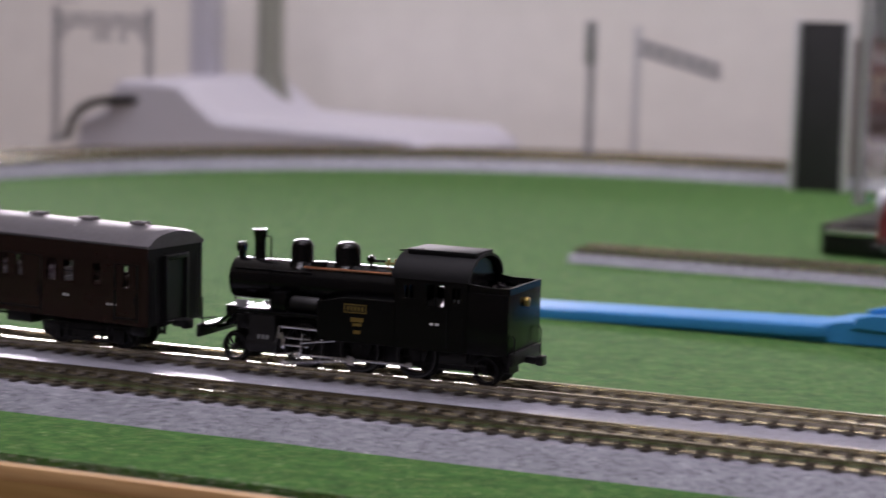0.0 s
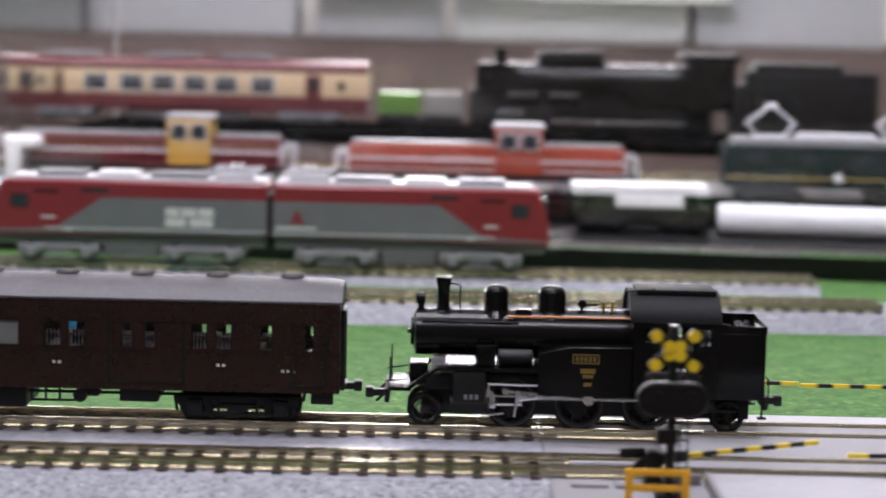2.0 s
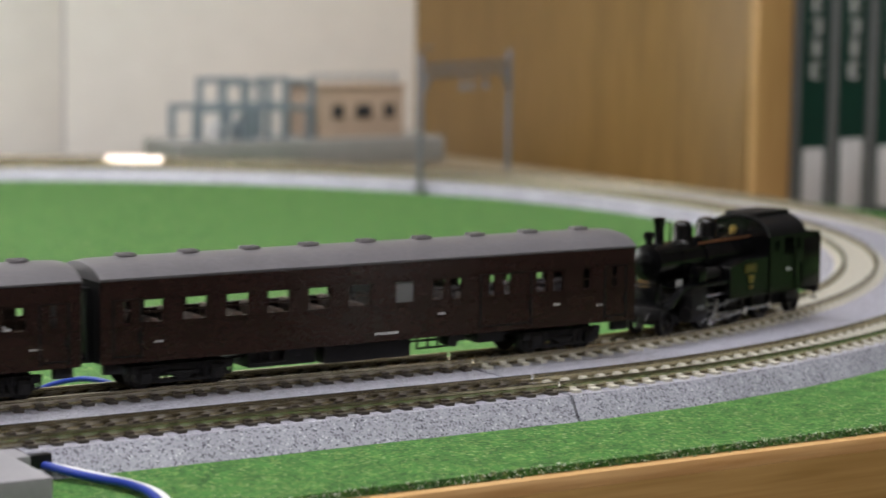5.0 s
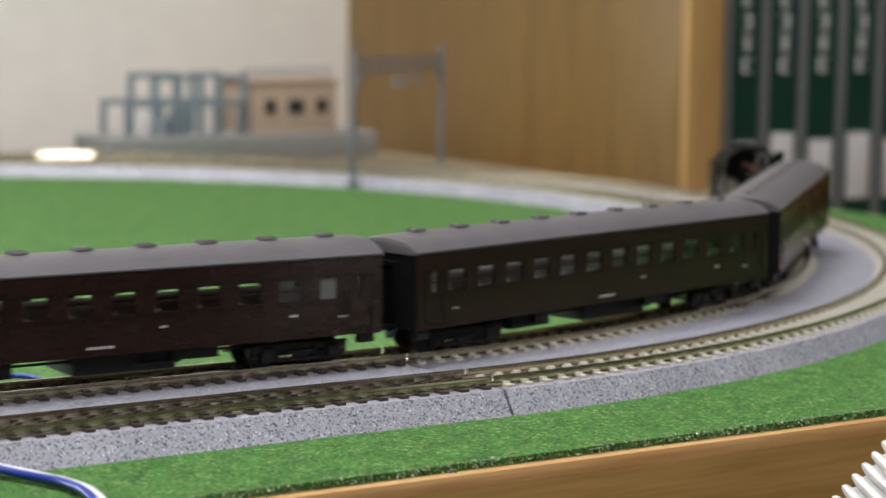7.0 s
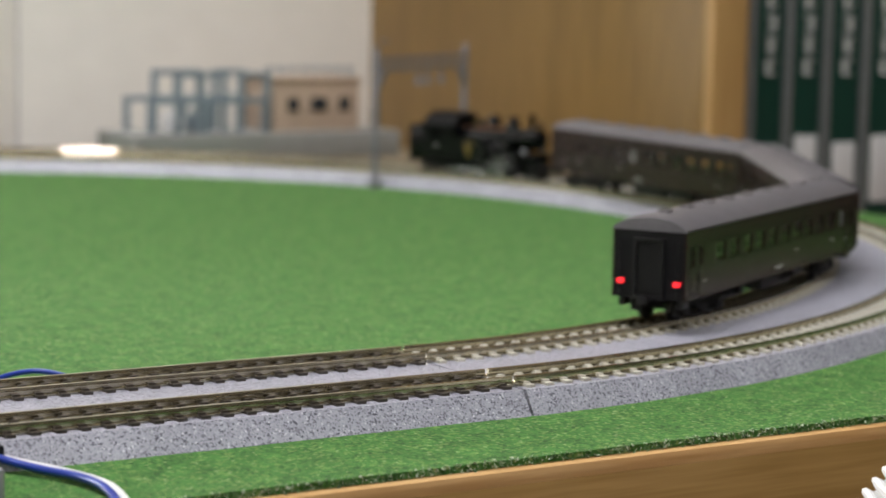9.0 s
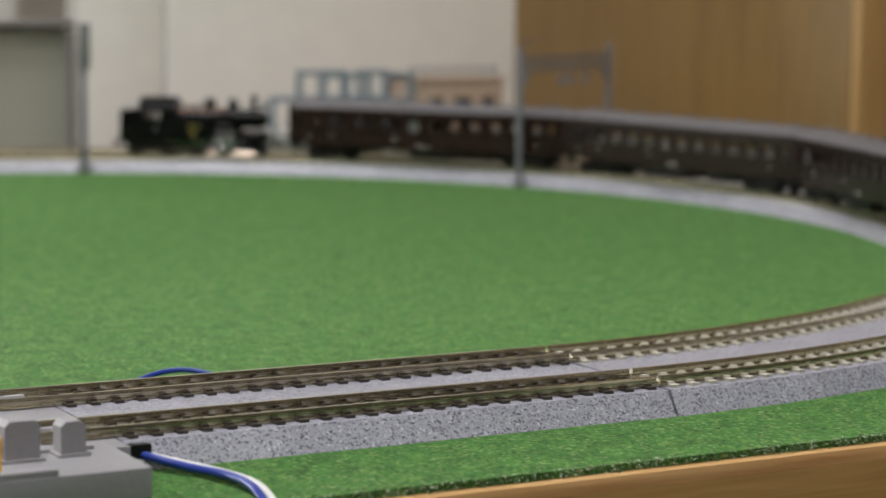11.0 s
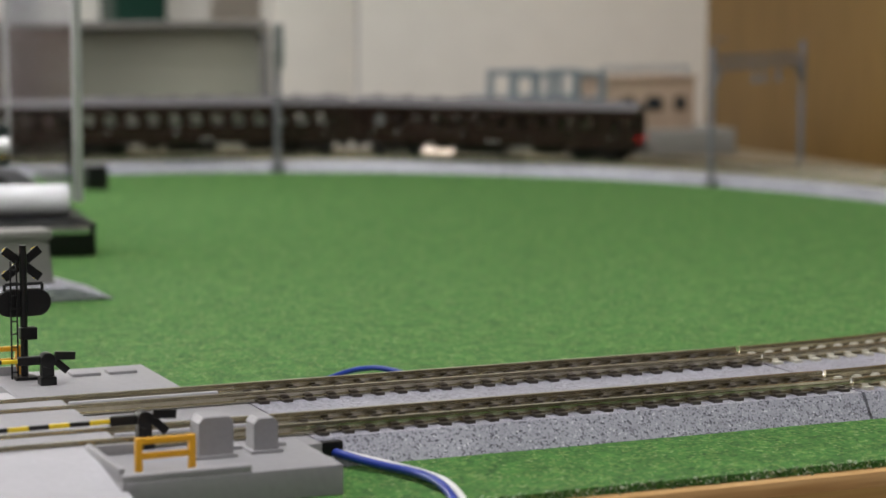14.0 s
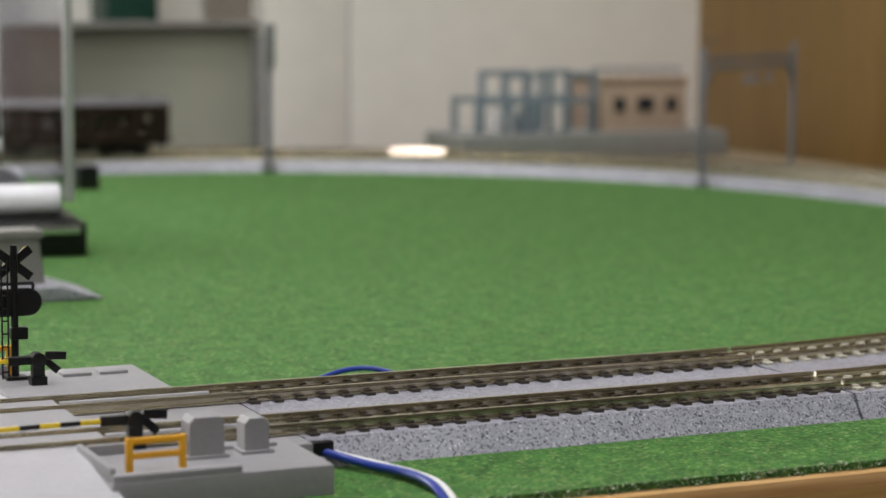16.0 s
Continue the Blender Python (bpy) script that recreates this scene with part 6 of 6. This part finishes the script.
def gantry(m, span, h, label):
    """A catenary portal: two lattice-topped legs and a truss beam, across its own x."""
    g = thing("catenary_gantry", m, label, "catenary gantry", "catenary gantries")
    for e in (0, span):
        bm = B()
        box(bm, (e, 0, h / 2), (2.2 * MM, 2.2 * MM, h), 0.3 * MM)
        box(bm, (e, 0, 1.5 * MM), (4.6 * MM, 4.6 * MM, 3 * MM), 0.4 * MM)
        part("leg", bm, "pole", g)
    zb = h - 10 * MM
    for z in (zb, zb + 5 * MM):
        part("chord", box(B(), (span / 2, 0, z), (span - 2 * MM, 1.2 * MM, 1.2 * MM), 0.15 * MM), "pole", g)
    n = max(6, int(span / (6 * MM)))
    bm = B()
    for i in range(n):
        a, b = span * i / n, span * (i + 1) / n
        rod(bm, (a, 0, zb if i % 2 else zb + 5 * MM), (b, 0, zb + 5 * MM if i % 2 else zb), 0.6 * MM, 5)
    part("lattice", bm, "pole", g)
    for e, s in ((0, 1), (span, -1)):
        rod(bm := B(), (e, 0, zb - 9 * MM), (e + s * 9 * MM, 0, zb), 0.9 * MM, 6)
        part("brace", bm, "pole", g)
    for q in (0.45, 0.55, 0.72):
        bm = B()
        rod(bm, (span * q, 0, zb), (span * q, 0, zb - 5 * MM), 0.7 * MM, 6)
        cyl(bm, (span * q, 0, zb - 6 * MM), 1.5 * MM, 3.0 * MM, "z", 10)
        part("insulator", bm, "pole", g)
    rod(bm := B(), (1 * MM, 0, zb + 13 * MM), (12 * MM, 0, zb + 12.4 * MM), 0.5 * MM, 6)
    part("feeder_arm", bm, "pole", g)


gantry(pose(0.4906, 0.8217, 0, 0, 0, 33.9), 0.0964, 60 * MM, "grey model catenary gantry across the curve")
gantry(pose(-0.636, 1.0, -4 * MM, 0, 0, -4), 0.058, 72 * MM, "grey model catenary gantry behind the far curve")


def mast(x, y, h, arm, label):
    g = thing("catenary_mast", pose(x, y, 0), label, "catenary mast", "catenary masts")
    part("post", box(B(), (0, 0, h / 2), (2.4 * MM, 2.4 * MM, h), 0.3 * MM), "light_grey" if arm else "pole", g)
    part("foot", box(B(), V(0, 0, 2), V(5, 5, 4), 0.4 * MM), "pole", g)
    if arm:
        bm = B()
        for e in (0.0, 5.0):
            rod(bm, (0, 0, h - (7 + e) * MM), (arm, 0, h - (18 + e) * MM), 1.2 * MM, 6)
        for i in range(6):
            q = arm * (i + 0.5) / 6
            rod(bm, (q, 0, h - 7 * MM - 11 * MM * q / arm), (q + 3 * MM, 0, h - 12 * MM - 11 * MM * q / arm), 0.8 * MM, 5)
        part("bracket_arm", bm, "pole", g, "grey lattice bracket arm")
    else:
        part("signal_head", box(B(), (0, -1.6 * MM, h - 9 * MM), (4.6 * MM, 2.2 * MM, 20 * MM), 0.6 * MM), "metal_grey", g, "dark signal head")


mast(-0.3395, 0.994, 68 * MM, 0, "grey model signal mast beside the far track")
mast(-0.335, 1.05, 66 * MM, 0.042, "pale grey model mast with a bracket arm")
mast(0.3415, 0.9525, 66 * MM, 0, "grey model signal mast inside the far curve")

# substation on its plinth, turned along the curve
sub = thing("substation", pose(0.4225, 0.990, 0, 0, 0, 0), "model substation with brick building and steel frames", "substation")
part("plinth", box(B(), (0.1060, 0.018, 5 * MM), (0.150, 0.044, 13 * MM), 0.6 * MM), "plinth", sub, "grey concrete plinth")
house = part("building", box(B(), (0.136, 0.020, 24.5 * MM), (0.050, 0.032, 26 * MM), 0.5 * MM), "brick", sub, "pinkish brick building")
part("parapet", box(B(), (0.136, 0.020, 38 * MM), (0.052, 0.034, 1.6 * MM), 0.4 * MM), "brick", house)
for x in (0.122, 0.137, 0.152):
    part("window", box(B(), (x, 0.0036, 25 * MM), ((9 if x == 0.137 else 6) * MM, 0.8 * MM, 7 * MM), 0.2 * MM), "window", house, "dark window")
for i in range(8):
    bm = B()
    rod(bm, (0.113 + 0.0066 * i, 0.012, 38.5 * MM), (0.113 + 0.0066 * i, 0.012, 42.5 * MM), 1.1 * MM, 8)
    box(bm, (0.113 + 0.0066 * i, 0.012, 43 * MM), V(3.4, 3.4, 1.2), 0.2 * MM)
    part("roof_insulator", bm, "steelblue", house)
for x0, x1, h, hh in ((0.043, 0.106, 28.8, 11.5), (0.058, 0.083, 41.8, 11.5), (0.092, 0.107, 41.8, 11.5)):
    for y in (0.004, 0.032):
        bm = B()
        n = 3 if x1 - x0 > 0.02 else 2
        for i in range(n):
            box(bm, (x0 + (x1 - x0) * i / (n - 1), y, (h + hh) / 2 * MM), (2.8 * MM, 2.8 * MM, (h - hh) * MM), 0.3 * MM)
        box(bm, ((x0 + x1) / 2, y, (h - 1.4) * MM), (x1 - x0 + 2.8 * MM, 2.6 * MM, 2.8 * MM), 0.3 * MM)
        part("steel_frame", bm, "steelblue", sub, "blue-grey steel portal frame")
for x, mt in ((0.060, "white"), (0.074, "steelblue")):
    bm = B()
    box(bm, (x, 0.014, 15.5 * MM), V(9, 9, 9), 0.6 * MM)
    for k in (-3, 0, 3):
        cyl(bm, (x + k * MM, 0.014, 21.5 * MM), 0.9 * MM, 4 * MM, "z", 10)
    part("transformer", bm, mt, sub)

# white corrugated hose end in front of the board
hose = thing("corrugated_hose", pose(0.2960, 0.2975, -0.0169, 0, 40, -33), "white ribbed plastic hose in front of the board", "hose")
for i in range(15):
    bm = B()
    lathe(bm, [(13.2 * MM, 0), (14.6 * MM, 0.5 * MM), (15.0 * MM, 1.1 * MM), (14.6 * MM, 1.7 * MM), (13.2 * MM, 2.0 * MM), (12.9 * MM, 2.8 * MM), (9.0 * MM, 2.8 * MM), (9.0 * MM, 0)], V(0, 0, i * 2.8), 28)
    part("rib", bm, "white", hose)

# glowing panel behind the case
lp = thing("light_panel", pose(0.036, 1.0495, 0.0875), "white glowing light panel standing on the carton", "lamp")
part("housing", box(B(), (0, 0.006, 0.060), (0.200, 0.010, 0.128), 1.5 * MM), "white", lp)
part("diffuser", box(B(), (0, -0.001, 0.0605), (0.192, 0.003, 0.120), 0.5 * MM), "lamp", lp, "glowing white diffuser")

# cartons behind the case
ct = thing("carton_stack", pose(0.03, 1.075, -0.0025), "brown carton with pale plastic boxes on top", "carton")
part("carton", box(B(), (-0.027, 0.012, 0.033), (0.474, 0.05, 0.066), 1.0 * MM), "carton", ct, "reddish brown carton")
for x, w, h, mt in ((-0.2315, 0.055, 0.05, "metal_grey"), (-0.15, 0.10, 0.05, "light_grey"), (-0.06, 0.06, 0.06, "light_grey"), (0.03, 0.11, 0.045, "white"), (0.1345, 0.09, 0.055, "light_grey")):
    part("plastic_box", box(B(), (x, 0.012, 0.0662 + h / 2), (w, 0.045, h), 2.0 * MM), mt, ct, "pale plastic box")

dp = thing("dark_upright", pose(0.2470, 1.035, -0.0025), "dark grey upright panel beside the carton", "panel")
part("panel", box(B(), (0, 0, 0.065), (0.0135, 0.012, 0.13), 1.0 * MM), "frosted_pane", dp)
part("edge", box(B(), (-0.0086, 0, 0.065), (0.0034, 0.013, 0.13), 0.6 * MM), "light_grey", dp, "pale edge strip")

# small green wagon between the trains on the upper tier
gw = thing("green_wagon", on_case(0.1365, 0.128, 0.0357, 5.5), "small bright green model wagon on the tier", "freight wagon")
body_box(gw, "body", -8, 8, 5.5, 13.5, 8.4, "wagon_green", 0.6)
show_bogie(gw, 0, "frame_black", 2, 8)

dw = thing("grey_wagon", on_case(0.1530, 0.128, 0.0357, 5.5), "small dark grey model wagon beside the green one", "freight wagon")
body_box(dw, "body", -7, 7, 5.5, 13.8, 8.2, "pier", 0.8)
show_bogie(dw, 0, "frame_black", 2, 7)

# a shiny strip added on the far ballast, tilted to throw a bright spot
strip = thing("glint_strip", pose(0.4144, 0.9517, 0.0072, 0, 53.3, -122.1), "shiny strip added to make a bright spot on the ballast", "metal strip")
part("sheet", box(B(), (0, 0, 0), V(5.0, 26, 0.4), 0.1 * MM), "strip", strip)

# ---- motion ----
FRONT = [(-0.4, -0.198), (0, -0.1553), (0.5, -0.1022), (1, -0.0478), (1.5, 0.0080), (2, 0.0612), (3, 0.1663), (3.5, 0.219), (6, 0.491), (7, 0.604), (8.2, 0.733), (10.3, 0.952), (11, 1.027), (12.5, 1.193), (14.5, 1.416), (15, 1.470), (16, 1.577), (16.5, 1.631)]


def front(t):
    """Arc length of the leading buffer beam at t."""
    for (t0, s0), (t1, s1) in zip(FRONT, FRONT[1:]):
        if t <= t1:
            return s0 + (s1 - s0) * (t - t0) / (t1 - t0)
    return FRONT[-1][1]


def on_track(s_mid, half, lift=0.0):
    """Pose of a vehicle whose pivots lie half a wheelbase either side of s_mid."""
    xa, ya, _ = at(s_mid - half)
    xb, yb, _ = at(s_mid + half)
    return Matrix.Translation(((xa + xb) / 2, (ya + yb) / 2, RAIL_Z + lift)) @ Matrix.Rotation(math.atan2(yb - ya, xb - xa), 4, "Z")


def motions():
    times = [i * 0.2 for i in range(81)]
    for ob, lead, half, bogies in TRAIN:
        walk(ob, [(t, on_track(front(t) - lead, half, 1.1 * MM if bogies else 0.0)) for t in times])
        for bogie, e in bogies:
            rows = []
            for t in times:
                x, y, a = at(front(t) - lead + e)
                body = on_track(front(t) - lead, half)
                rows.append((t, body.inverted() @ Matrix.Translation((x, y, RAIL_Z)) @ Matrix.Rotation(a, 4, "Z")))
            walk(bogie, [(t, pose(e, 0, -1.1 * MM) @ Matrix.Rotation(m.to_euler().z, 4, "Z")) for t, m in rows])
    for wheel, r, x, y, z, shift in SPIN:
        rows = []
        for i in range(481):
            t = i / 30
            a = (front(t) / r) % (2 * math.pi)
            rows.append((t, Matrix.Translation((x, y, z)) @ Matrix.Rotation(a, 4, "Y")))
        walk(wheel, rows)
    for bar, r, x, z, crank, swing in RODS:
        rows = []
        for i in range(481):
            t = i / 30
            a = (front(t) / r) % (2 * math.pi)
            px, pz = x + crank * math.sin(a + PHASE), z + crank * math.cos(a + PHASE)
            tilt = 0.0
            if swing:
                tilt = math.asin((pz - swing[1]) / swing[0])
            rows.append((t, Matrix.Translation((px, bar.location.y, pz)) @ Matrix.Rotation(tilt, 4, "Y")))
        walk(bar, rows)


motions()
